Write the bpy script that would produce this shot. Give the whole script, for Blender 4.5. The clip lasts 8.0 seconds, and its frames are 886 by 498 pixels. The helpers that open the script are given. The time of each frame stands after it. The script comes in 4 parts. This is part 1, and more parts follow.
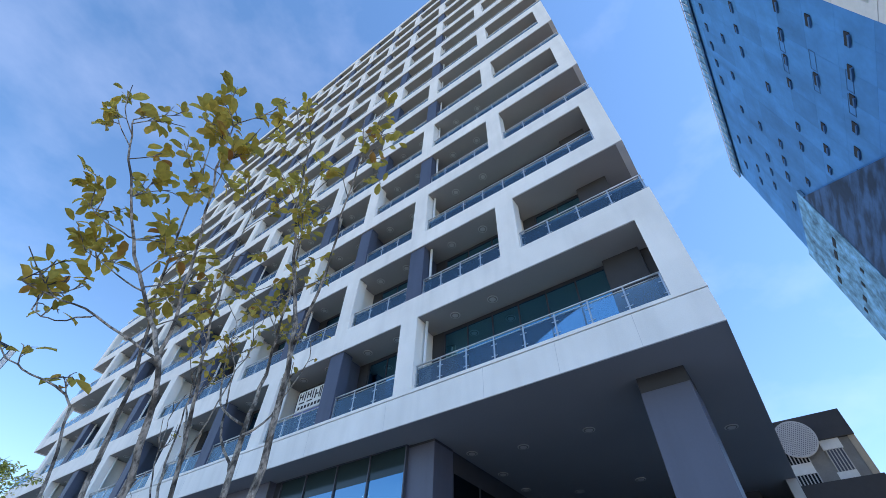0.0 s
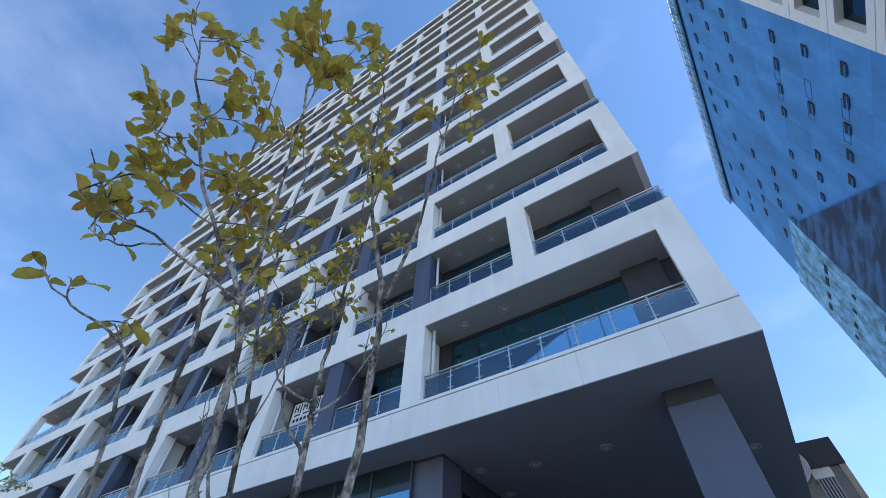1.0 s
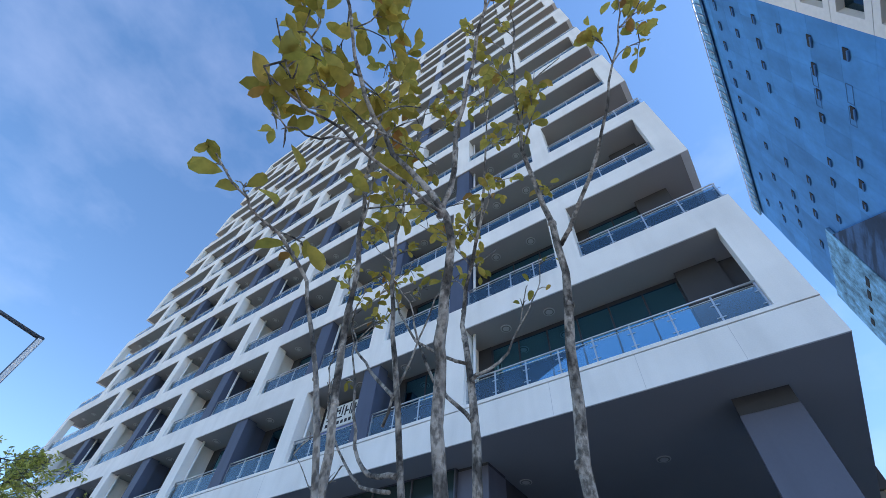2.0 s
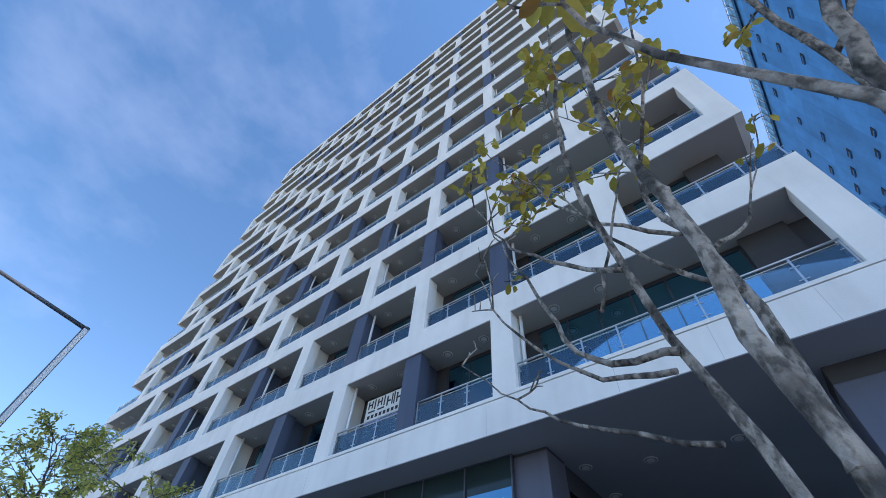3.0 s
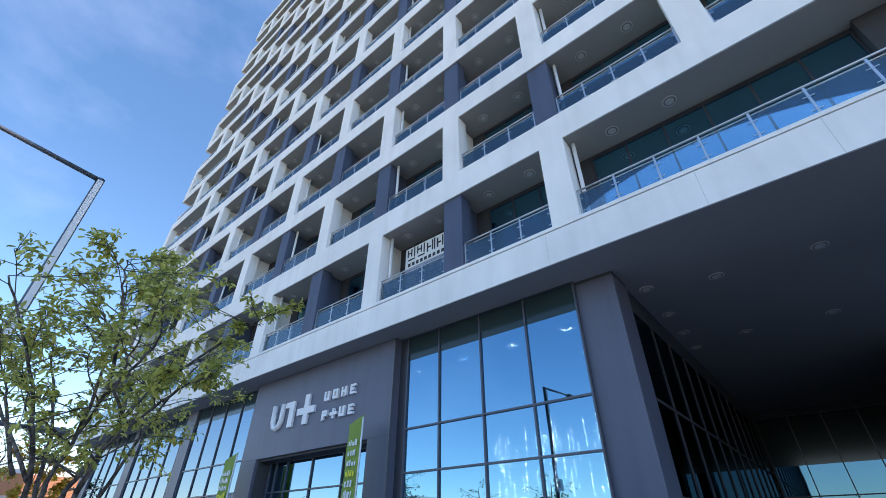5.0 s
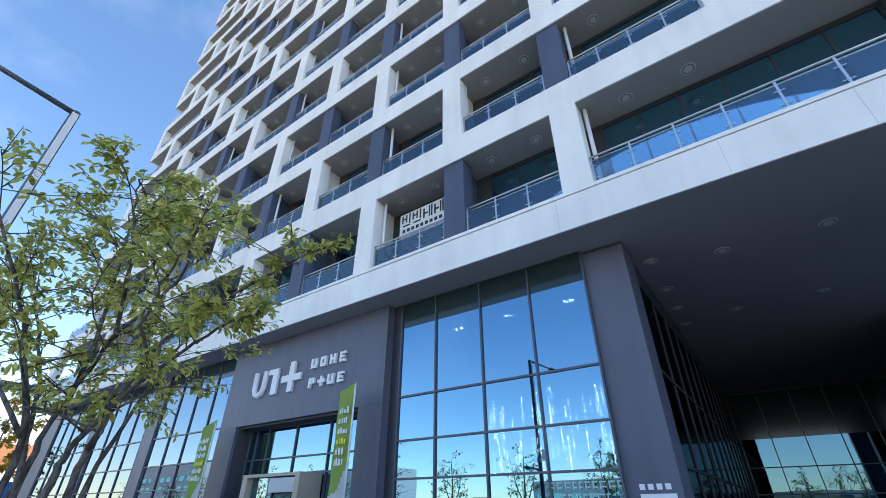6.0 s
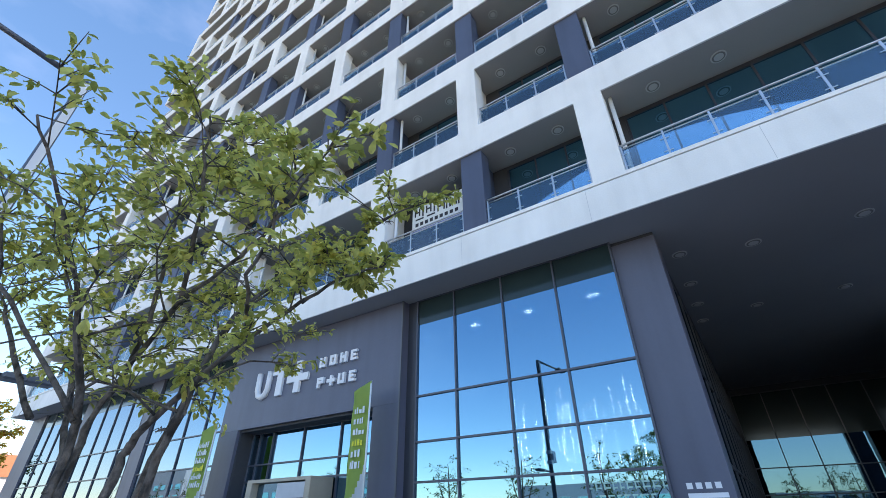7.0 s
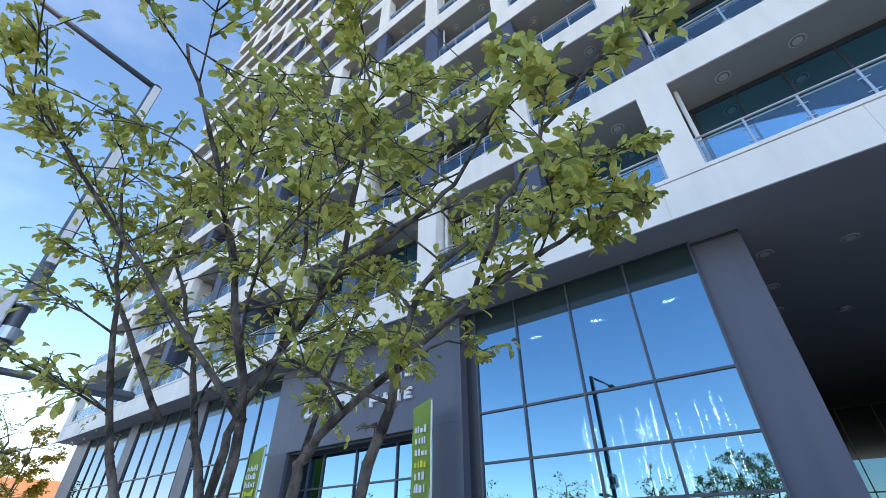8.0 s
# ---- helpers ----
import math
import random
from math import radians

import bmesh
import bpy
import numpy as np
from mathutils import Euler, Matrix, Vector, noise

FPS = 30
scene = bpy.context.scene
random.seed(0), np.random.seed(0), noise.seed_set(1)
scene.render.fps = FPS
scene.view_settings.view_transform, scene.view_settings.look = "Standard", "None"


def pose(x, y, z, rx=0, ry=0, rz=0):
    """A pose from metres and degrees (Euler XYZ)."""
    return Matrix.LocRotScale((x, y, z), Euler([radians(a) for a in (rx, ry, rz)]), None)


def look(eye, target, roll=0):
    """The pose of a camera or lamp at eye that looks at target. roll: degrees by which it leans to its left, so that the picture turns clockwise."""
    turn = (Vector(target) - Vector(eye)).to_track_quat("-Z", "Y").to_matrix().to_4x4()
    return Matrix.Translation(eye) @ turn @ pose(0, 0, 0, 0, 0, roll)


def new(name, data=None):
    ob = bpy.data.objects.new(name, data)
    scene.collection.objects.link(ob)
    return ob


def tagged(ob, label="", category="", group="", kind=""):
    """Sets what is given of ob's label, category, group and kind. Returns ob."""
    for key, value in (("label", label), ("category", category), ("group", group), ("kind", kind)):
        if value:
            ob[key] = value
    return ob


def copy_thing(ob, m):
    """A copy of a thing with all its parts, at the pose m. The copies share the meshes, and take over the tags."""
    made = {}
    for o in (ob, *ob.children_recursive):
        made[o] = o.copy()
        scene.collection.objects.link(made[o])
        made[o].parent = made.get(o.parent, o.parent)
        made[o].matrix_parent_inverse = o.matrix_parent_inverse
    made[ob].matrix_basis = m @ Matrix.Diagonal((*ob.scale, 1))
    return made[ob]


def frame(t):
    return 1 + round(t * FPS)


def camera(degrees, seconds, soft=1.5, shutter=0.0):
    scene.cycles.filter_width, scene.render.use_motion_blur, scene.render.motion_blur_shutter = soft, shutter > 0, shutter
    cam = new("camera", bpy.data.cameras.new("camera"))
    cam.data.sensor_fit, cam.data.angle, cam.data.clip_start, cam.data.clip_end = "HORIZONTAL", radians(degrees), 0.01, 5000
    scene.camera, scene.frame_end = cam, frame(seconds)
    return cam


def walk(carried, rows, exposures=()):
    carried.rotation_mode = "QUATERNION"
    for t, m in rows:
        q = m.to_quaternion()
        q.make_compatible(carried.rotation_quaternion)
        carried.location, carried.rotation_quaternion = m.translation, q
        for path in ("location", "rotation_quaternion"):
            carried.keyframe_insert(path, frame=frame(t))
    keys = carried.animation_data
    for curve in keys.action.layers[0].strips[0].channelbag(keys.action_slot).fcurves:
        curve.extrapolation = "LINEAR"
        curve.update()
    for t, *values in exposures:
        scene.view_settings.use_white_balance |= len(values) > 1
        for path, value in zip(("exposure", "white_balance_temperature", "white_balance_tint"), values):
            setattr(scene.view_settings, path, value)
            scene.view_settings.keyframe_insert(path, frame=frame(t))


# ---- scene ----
cam = camera(91.7, 8.0, soft=0.65)
PATH = [
    (0, (7.295, -8.357, 1.586), (6.481, -7.286, 3.066), 2.1),
    (0.5, (6.854, -8.355, 1.576), (6.078, -7.304, 3.091), 2.1),
    (1, (6.384, -8.287, 1.605), (5.652, -7.243, 3.146), 2.2),
    (1.5, (5.937, -8.277, 1.621), (5.208, -7.26, 3.181), 3.5),
    (2, (5.439, -8.291, 1.619), (4.674, -7.325, 3.194), 5.3),
    (3.5, (3.887, -7.961, 1.611), (3.026, -7.055, 3.173), 5.8),
    (4, (3.35, -7.9, 1.623), (2.411, -6.872, 3.058), 3.3),
    (4.5, (2.927, -7.815, 1.677), (1.905, -6.648, 2.939), 1.2),
    (5, (2.517, -7.784, 1.736), (1.454, -6.52, 2.864), 0.2),
    (6.5, (1.102, -7.811, 1.705), (0.138, -6.401, 2.745), -0.3),
    (7, (0.598, -7.838, 1.685), (-0.347, -6.428, 2.743), -0.7),
    (7.5, (0.051, -7.885, 1.656), (-0.908, -6.511, 2.747), -0.9),
    (8, (-0.487, -7.896, 1.697), (-1.481, -6.586, 2.835), -0.4),
]
EXPOSURES = [(0, 1.11, 6950, 20), (1.0, 0.95, 6900, 20), (2.0, 0.99, 6900, 20), (4.0, 0.95, 6800, 20), (5.0, 1.14, 7050, 20), (6.5, 1.37, 7500, 21), (8.0, 1.43, 7800, 21)]
walk(cam, [(t, look(eye, target, roll)) for t, eye, target, roll in PATH], EXPOSURES)

# ---- world, sun, exposure ----
SUN_AZ, SUN_EL = radians(78), radians(48)          # from +y towards +x, behind the wrapped tower
world = bpy.data.worlds.new("sky")
scene.world = world
world.use_nodes = True
wn, wl = world.node_tree.nodes, world.node_tree.links
wn.clear()
w_out = wn.new("ShaderNodeOutputWorld")
w_bg = wn.new("ShaderNodeBackground")
w_sky = wn.new("ShaderNodeTexSky")
w_sky.sky_type, w_sky.sun_disc = "NISHITA", False
w_sky.sun_elevation, w_sky.sun_rotation = SUN_EL, SUN_AZ
w_sky.air_density, w_sky.dust_density, w_sky.ozone_density = 1.0, 0.1, 2.2
w_co = wn.new("ShaderNodeTexCoord")
w_map = wn.new("ShaderNodeMapping")
w_map.inputs["Scale"].default_value = (1.6, 1.6, 3.2)
w_noise = wn.new("ShaderNodeTexNoise")
w_noise.inputs["Scale"].default_value, w_noise.inputs["Detail"].default_value, w_noise.inputs["Roughness"].default_value = 1.5, 6.0, 0.55
w_ramp = wn.new("ShaderNodeMapRange")
w_ramp.inputs["From Min"].default_value, w_ramp.inputs["From Max"].default_value = 0.54, 0.85
w_ramp.inputs["To Max"].default_value = 0.18
w_mix = wn.new("ShaderNodeMixRGB")
w_mix.inputs["Color2"].default_value = (5.0, 5.8, 7.6, 1)
wl.new(w_co.outputs["Generated"], w_map.inputs["Vector"])
wl.new(w_map.outputs["Vector"], w_noise.inputs["Vector"])
wl.new(w_noise.outputs["Fac"], w_ramp.inputs["Value"])
wl.new(w_ramp.outputs["Result"], w_mix.inputs["Fac"])
w_hue = wn.new("ShaderNodeHueSaturation")
w_hue.inputs["Saturation"].default_value = 1.18
w_hue.inputs["Hue"].default_value = 0.496
wl.new(w_sky.outputs["Color"], w_hue.inputs["Color"])
wl.new(w_hue.outputs["Color"], w_mix.inputs["Color1"])
wl.new(w_mix.outputs["Color"], w_bg.inputs["Color"])
wl.new(w_bg.outputs["Background"], w_out.inputs["Surface"])
w_bg.inputs["Strength"].default_value = 0.15
sun = new("sun", bpy.data.lights.new("sun", "SUN"))
sun.data.energy, sun.data.angle, sun.data.color = 3.5, radians(0.5), (1.0, 0.95, 0.87)
sun_dir = Vector((math.sin(SUN_AZ) * math.cos(SUN_EL), math.cos(SUN_AZ) * math.cos(SUN_EL), math.sin(SUN_EL)))
sun.matrix_world = look(sun_dir * 100, (0, 0, 0))


# ---- materials ----
def material(name, color, rough=0.6, metal=0.0, var=0.12, scale=3.0, bump=0.0, fine=60.0, spec=0.5, pieces=0.0):
    m = bpy.data.materials.new(name)
    m.use_nodes = True
    n, l = m.node_tree.nodes, m.node_tree.links
    b = n["Principled BSDF"]
    b.inputs["Roughness"].default_value, b.inputs["Metallic"].default_value = rough, metal
    b.inputs["Specular IOR Level"].default_value = spec
    co = n.new("ShaderNodeTexCoord")
    big, small = n.new("ShaderNodeTexNoise"), n.new("ShaderNodeTexNoise")
    for t, sc in ((big, scale), (small, fine)):
        t.inputs["Scale"].default_value, t.inputs["Detail"].default_value = sc, 5.0
        l.new(co.outputs["Object"], t.inputs["Vector"])
    add = n.new("ShaderNodeMath")
    add.operation = "MULTIPLY_ADD"
    l.new(small.outputs["Fac"], add.inputs[0])
    add.inputs[1].default_value = 0.4
    l.new(big.outputs["Fac"], add.inputs[2])
    rng = n.new("ShaderNodeMapRange")
    rng.inputs["From Min"].default_value, rng.inputs["From Max"].default_value = 0.4, 1.0
    rng.inputs["To Min"].default_value, rng.inputs["To Max"].default_value = 1 - var, 1 + var
    l.new(add.outputs[0], rng.inputs["Value"])
    last = rng.outputs["Result"]
    if pieces:
        info = n.new("ShaderNodeObjectInfo")
        geo = n.new("ShaderNodeNewGeometry")
        sm = n.new("ShaderNodeMath")
        l.new(info.outputs["Random"], sm.inputs[0])
        l.new(geo.outputs["Random Per Island"], sm.inputs[1])
        fr = n.new("ShaderNodeMath")
        fr.operation = "FRACT"
        l.new(sm.outputs[0], fr.inputs[0])
        pr = n.new("ShaderNodeMapRange")
        pr.inputs["To Min"].default_value, pr.inputs["To Max"].default_value = 1 - pieces, 1 + pieces
        l.new(fr.outputs[0], pr.inputs["Value"])
        mu = n.new("ShaderNodeMath")
        mu.operation = "MULTIPLY"
        l.new(last, mu.inputs[0])
        l.new(pr.outputs["Result"], mu.inputs[1])
        last = mu.outputs[0]
    vm = n.new("ShaderNodeVectorMath")
    vm.operation = "SCALE"
    vm.inputs[0].default_value = color
    l.new(last, vm.inputs["Scale"])
    l.new(vm.outputs["Vector"], b.inputs["Base Color"])
    if bump:
        bp = n.new("ShaderNodeBump")
        bp.inputs["Strength"].default_value, bp.inputs["Distance"].default_value = bump, 0.01
        l.new(small.outputs["Fac"], bp.inputs["Height"])
        l.new(bp.outputs["Normal"], b.inputs["Normal"])
    return m


def glass_material(name, tint, mirror, see, clear=0.35, pale=None, wave=0.05):
    """Coated glass: a mirror layer over tinted clear glass."""
    m = bpy.data.materials.new(name)
    m.use_nodes = True
    n, l = m.node_tree.nodes, m.node_tree.links
    n.clear()
    out = n.new("ShaderNodeOutputMaterial")
    gl, tr, mx = n.new("ShaderNodeBsdfGlossy"), n.new("ShaderNodeBsdfTransparent"), n.new("ShaderNodeMixShader")
    gl.inputs["Roughness"].default_value = 0.0
    gl.inputs["Color"].default_value = (*tint, 1)
    tr.inputs["Color"].default_value = (*[c * clear / max(see) for c in see], 1)
    lw = n.new("ShaderNodeLayerWeight")
    lw.inputs["Blend"].default_value = 0.35
    rng = n.new("ShaderNodeMapRange")
    rng.inputs["To Min"].default_value, rng.inputs["To Max"].default_value = mirror, 0.97
    l.new(lw.outputs["Fresnel"], rng.inputs["Value"])
    co, no, bp = n.new("ShaderNodeTexCoord"), n.new("ShaderNodeTexNoise"), n.new("ShaderNodeBump")
    no.inputs["Scale"].default_value = 0.9
    bp.inputs["Strength"].default_value, bp.inputs["Distance"].default_value = wave, 0.02
    l.new(co.outputs["Object"], no.inputs["Vector"])
    l.new(no.outputs["Fac"], bp.inputs["Height"])
    l.new(bp.outputs["Normal"], gl.inputs["Normal"])
    l.new(rng.outputs["Result"], mx.inputs["Fac"])
    l.new(tr.outputs["BSDF"], mx.inputs[1])
    coat = gl.outputs["BSDF"]
    if pale:
        g2, gm, gr = n.new("ShaderNodeBsdfGlossy"), n.new("ShaderNodeMixShader"), n.new("ShaderNodeMapRange")
        g2.inputs["Roughness"].default_value, g2.inputs["Color"].default_value = 0.0, (*pale, 1)
        gr.inputs["From Min"].default_value, gr.inputs["From Max"].default_value = 0.30, 0.62
        fw = n.new("ShaderNodeLayerWeight")
        fw.inputs["Blend"].default_value = 0.5
        l.new(fw.outputs["Facing"], gr.inputs["Value"])
        l.new(bp.outputs["Normal"], g2.inputs["Normal"])
        l.new(gr.outputs["Result"], gm.inputs["Fac"])
        l.new(coat, gm.inputs[1])
        l.new(g2.outputs["BSDF"], gm.inputs[2])
        coat = gm.outputs["Shader"]
    l.new(coat, mx.inputs[2])
    l.new(mx.outputs["Shader"], out.inputs["Surface"])
    return m


def lamp_material(name, color, strength):
    m = bpy.data.materials.new(name)
    m.use_nodes = True
    b = m.node_tree.nodes["Principled BSDF"]
    b.inputs["Emission Color"].default_value, b.inputs["Emission Strength"].default_value = (*color, 1), strength
    return m


def leaf_material(name, low, high, odd, odd_share):
    m = bpy.data.materials.new(name)
    m.use_nodes = True
    n, l = m.node_tree.nodes, m.node_tree.links
    n.clear()
    out = n.new("ShaderNodeOutputMaterial")
    df, tl, mx = n.new("ShaderNodeBsdfPrincipled"), n.new("ShaderNodeBsdfTranslucent"), n.new("ShaderNodeMixShader")
    df.inputs["Roughness"].default_value = 0.45
    geo = n.new("ShaderNodeNewGeometry")
    rp = n.new("ShaderNodeValToRGB")
    e = rp.color_ramp.elements
    e[0].position, e[0].color = 0.0, (*low, 1)
    e[1].position, e[1].color = 1 - odd_share, (*high, 1)
    x = e.new(1.0)
    x.color = (*odd, 1)
    l.new(geo.outputs["Random Per Island"], rp.inputs["Fac"])
    co, no = n.new("ShaderNodeTexCoord"), n.new("ShaderNodeTexNoise")
    no.inputs["Scale"].default_value = 35.0
    l.new(co.outputs["Object"], no.inputs["Vector"])
    mr = n.new("ShaderNodeMapRange")
    mr.inputs["To Min"].default_value, mr.inputs["To Max"].default_value = 0.65, 1.35
    l.new(no.outputs["Fac"], mr.inputs["Value"])
    vm = n.new("ShaderNodeVectorMath")
    vm.operation = "SCALE"
    l.new(rp.outputs["Color"], vm.inputs[0])
    l.new(mr.outputs["Result"], vm.inputs["Scale"])
    l.new(vm.outputs["Vector"], df.inputs["Base Color"])
    l.new(vm.outputs["Vector"], tl.inputs["Color"])
    mx.inputs["Fac"].default_value = 0.6
    l.new(df.outputs["BSDF"], mx.inputs[1])
    l.new(tl.outputs["BSDF"], mx.inputs[2])
    l.new(mx.outputs["Shader"], out.inputs["Surface"])
    return m


WHITE = material("white_render", (0.88, 0.865, 0.84), 0.75, var=0.10, scale=0.6, bump=0.08, fine=40)
def streaked(m, scale, amount, lo=0.45, hi=0.75):
    """Faint vertical weather streaks over a paint."""
    n, l = m.node_tree.nodes, m.node_tree.links
    b = n["Principled BSDF"]
    src = b.inputs["Base Color"].links[0].from_socket
    co, mp, no, mr, vm = n.new("ShaderNodeTexCoord"), n.new("ShaderNodeMapping"), n.new("ShaderNodeTexNoise"), n.new("ShaderNodeMapRange"), n.new("ShaderNodeVectorMath")
    mp.inputs["Scale"].default_value = scale
    no.inputs["Scale"].default_value, no.inputs["Detail"].default_value = 1.0, 6.0
    mr.inputs["From Min"].default_value, mr.inputs["From Max"].default_value = lo, hi
    mr.inputs["To Min"].default_value, mr.inputs["To Max"].default_value = 1.0, 1.0 - amount
    vm.operation = "SCALE"
    l.new(co.outputs["Object"], mp.inputs["Vector"])
    l.new(mp.outputs["Vector"], no.inputs["Vector"])
    l.new(no.outputs["Fac"], mr.inputs["Value"])
    l.new(src, vm.inputs[0])
    l.new(mr.outputs["Result"], vm.inputs["Scale"])
    l.new(vm.outputs["Vector"], b.inputs["Base Color"])


streaked(WHITE, (2.2, 2.2, 0.3), 0.10)
streaked(WHITE, (0.35, 0.35, 0.5), 0.06)
# white balcony undersides: the shade below the slabs is put into this grey
CEIL = material("shaded_ceiling_paint", (0.36, 0.345, 0.33), 0.8, var=0.05, scale=0.8)
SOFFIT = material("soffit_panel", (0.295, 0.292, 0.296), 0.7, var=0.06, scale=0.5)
DARK = material("slate_blue_paint", (0.072, 0.092, 0.150), 0.6, var=0.10, scale=0.9, bump=0.05)
CLAD = material("dark_grey_cladding", (0.105, 0.114, 0.162), 0.45, var=0.08, scale=0.7, fine=18)
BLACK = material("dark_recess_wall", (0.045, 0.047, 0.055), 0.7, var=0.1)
streaked(DARK, (3.0, 3.0, 0.3), 0.2)
streaked(CLAD, (2.5, 2.5, 0.25), 0.15)
FRAME = material("window_frame_aluminium", (0.05, 0.055, 0.07), 0.4, 0.3, var=0.08)
STEEL = material("brushed_steel", (0.55, 0.57, 0.60), 0.35, 0.8, var=0.06)
PIPEW = material("white_plastic", (0.80, 0.80, 0.80), 0.4, var=0.03)
CURTAIN = material("pale_curtain", (0.55, 0.57, 0.62), 0.9, var=0.08)
GLASS = glass_material("coated_glass", (0.165, 0.375, 0.53), 0.82, (0.5, 0.65, 0.75), 0.35, (0.23, 0.31, 0.39))
# dimmer copies of coated_glass: the passage's shade is put into the tint
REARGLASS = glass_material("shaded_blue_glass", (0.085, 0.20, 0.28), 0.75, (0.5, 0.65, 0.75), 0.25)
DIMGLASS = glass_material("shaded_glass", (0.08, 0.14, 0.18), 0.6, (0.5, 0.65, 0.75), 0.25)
WINGLASS = glass_material("window_glass", (0.27, 0.74, 0.98), 0.62, (0.4, 0.5, 0.55), 0.3, None, 0.008)
RAILGLASS = glass_material("railing_glass", (0.80, 0.92, 0.97), 0.04, (0.90, 0.97, 1.0), 0.97, None, 0.01)
LIGHT = lamp_material("lamp_glow", (1.0, 0.98, 0.95), 45.0)
LOBBYLAMP = lamp_material("lobby_lamp_glow", (1.0, 0.98, 0.95), 100.0)
RODGLOW = lamp_material("glass_rod_glow", (1.0, 1.0, 1.0), 110.0)
HEADGLASS = material("dark_head_glass", (0.022, 0.042, 0.045), 0.12, var=0.15, scale=0.8)
SURROUND = material("white_window_surround", (0.80, 0.80, 0.79), 0.7, var=0.06)
CFRAME = material("curtain_wall_aluminium", (0.085, 0.095, 0.125), 0.4, 0.3, var=0.08)
LAMPOFF = material("lamp_lens", (0.56, 0.56, 0.54), 0.4, var=0.03)
LAMPRIM = material("lamp_rim_shadow", (0.22, 0.22, 0.21), 0.6, var=0.03)
SIGNW = material("sign_letter_white", (0.80, 0.80, 0.82), 0.5, var=0.02)
BARK1 = material("pale_bark", (0.42, 0.365, 0.31), 0.9, var=0.6, scale=14, bump=1.0, fine=55)
streaked(BARK1, (16, 16, 7), 0.75, 0.47, 0.6)
streaked(BARK1, (60, 60, 30), 0.6, 0.48, 0.6)
BARK2 = material("dark_bark", (0.15, 0.125, 0.11), 0.9, var=0.6, scale=14, bump=1.0, fine=55)
streaked(BARK2, (20, 20, 9), 0.7, 0.47, 0.62)
LEAF1 = leaf_material("autumn_leaf", (0.40, 0.31, 0.05), (0.76, 0.55, 0.11), (0.46, 0.18, 0.05), 0.10)
LEAF2 = leaf_material("green_leaf", (0.29, 0.31, 0.07), (0.90, 0.83, 0.25), (0.70, 0.58, 0.14), 0.10)
LEAF3 = leaf_material("street_leaf", (0.05, 0.09, 0.02), (0.12, 0.17, 0.035), (0.30, 0.22, 0.05), 0.08)
LEAF4 = leaf_material("orange_leaf", (0.45, 0.26, 0.03), (0.60, 0.48, 0.07), (0.35, 0.09, 0.02), 0.2)
POLE = material("lamp_post_paint", (0.13, 0.14, 0.16), 0.45, 0.4, var=0.08)
NET = material("blue_netting", (0.052, 0.265, 0.60), 0.75, var=0.18, scale=0.5, bump=0.3, fine=2.5, pieces=0.14)
streaked(NET, (0.3, 0.5, 0.06), 0.22)
# darker copy of the blue netting, with shade in the colour
NETDARK = material("shaded_navy_netting", (0.045, 0.13, 0.29), 0.8, var=0.35, scale=0.4, fine=3)
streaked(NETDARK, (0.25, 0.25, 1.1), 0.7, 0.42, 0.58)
NETPALE = material("pale_blue_netting", (0.15, 0.38, 0.58), 0.8, var=0.8, scale=1.1, fine=4)
NETEDGE = material("netting_seam", (0.045, 0.17, 0.36), 0.8, var=0.3, scale=0.4, fine=3)
HOLE = material("dark_opening", (0.015, 0.017, 0.02), 0.8)
CONC = material("raw_concrete", (0.30, 0.29, 0.28), 0.85, var=0.2, scale=0.8, bump=0.2, fine=9)
CREAM = material("beige_metal", (0.42, 0.36, 0.28), 0.5, var=0.08)
GREYW = material("pale_grey_facade", (0.55, 0.55, 0.56), 0.8, var=0.08)
WOODS = material("wooded_slope", (0.055, 0.075, 0.035), 0.95, var=0.5, scale=0.12, fine=0.8)
ASPHALT = material("asphalt", (0.05, 0.05, 0.053), 0.9, var=0.2, scale=1.5, bump=0.3, fine=90)
PAVE = material("paving_block", (0.38, 0.365, 0.35), 0.85, var=0.15, scale=2.0, bump=0.2, pieces=0.12)
SOIL = material("ground_soil", (0.26, 0.24, 0.17), 0.95, var=0.25, scale=0.3, fine=6)
KERB = material("kerb_granite", (0.42, 0.41, 0.40), 0.8, var=0.12)
LINEW = material("road_marking_white", (0.75, 0.75, 0.73), 0.7, var=0.1)
BANNERG = material("banner_green", (0.42, 0.56, 0.13), 0.7, var=0.06)
BANNERW = material("banner_white", (0.75, 0.77, 0.76), 0.7, var=0.04)
BANNERY = material("banner_yellow", (0.75, 0.68, 0.05), 0.7, var=0.03)
BANNERB = material("banner_blue", (0.16, 0.20, 0.42), 0.7, var=0.05)
TEAL = material("pale_green_film", (0.35, 0.58, 0.52), 0.5, var=0.05)
TERRA = material("clay_pot", (0.28, 0.15, 0.09), 0.8, var=0.15)
INK = material("banner_ink", (0.03, 0.03, 0.04), 0.7)
BRICKR = material("orange_red_panel", (0.38, 0.16, 0.08), 0.7, var=0.1)


# ---- mesh helpers ----
def box(bm, x0, x1, y0, y1, z0, z1, bevel=0.0):
    m = Matrix.Translation(((x0 + x1) / 2, (y0 + y1) / 2, (z0 + z1) / 2)) @ Matrix.Diagonal((abs(x1 - x0), abs(y1 - y0), abs(z1 - z0), 1))
    v = bmesh.ops.create_cube(bm, size=1, matrix=m)["verts"]
    if bevel:
        e = list({e for q in v for e in q.link_edges})
        bmesh.ops.bevel(bm, geom=e, offset=bevel, segments=1, affect="EDGES")
    return bm


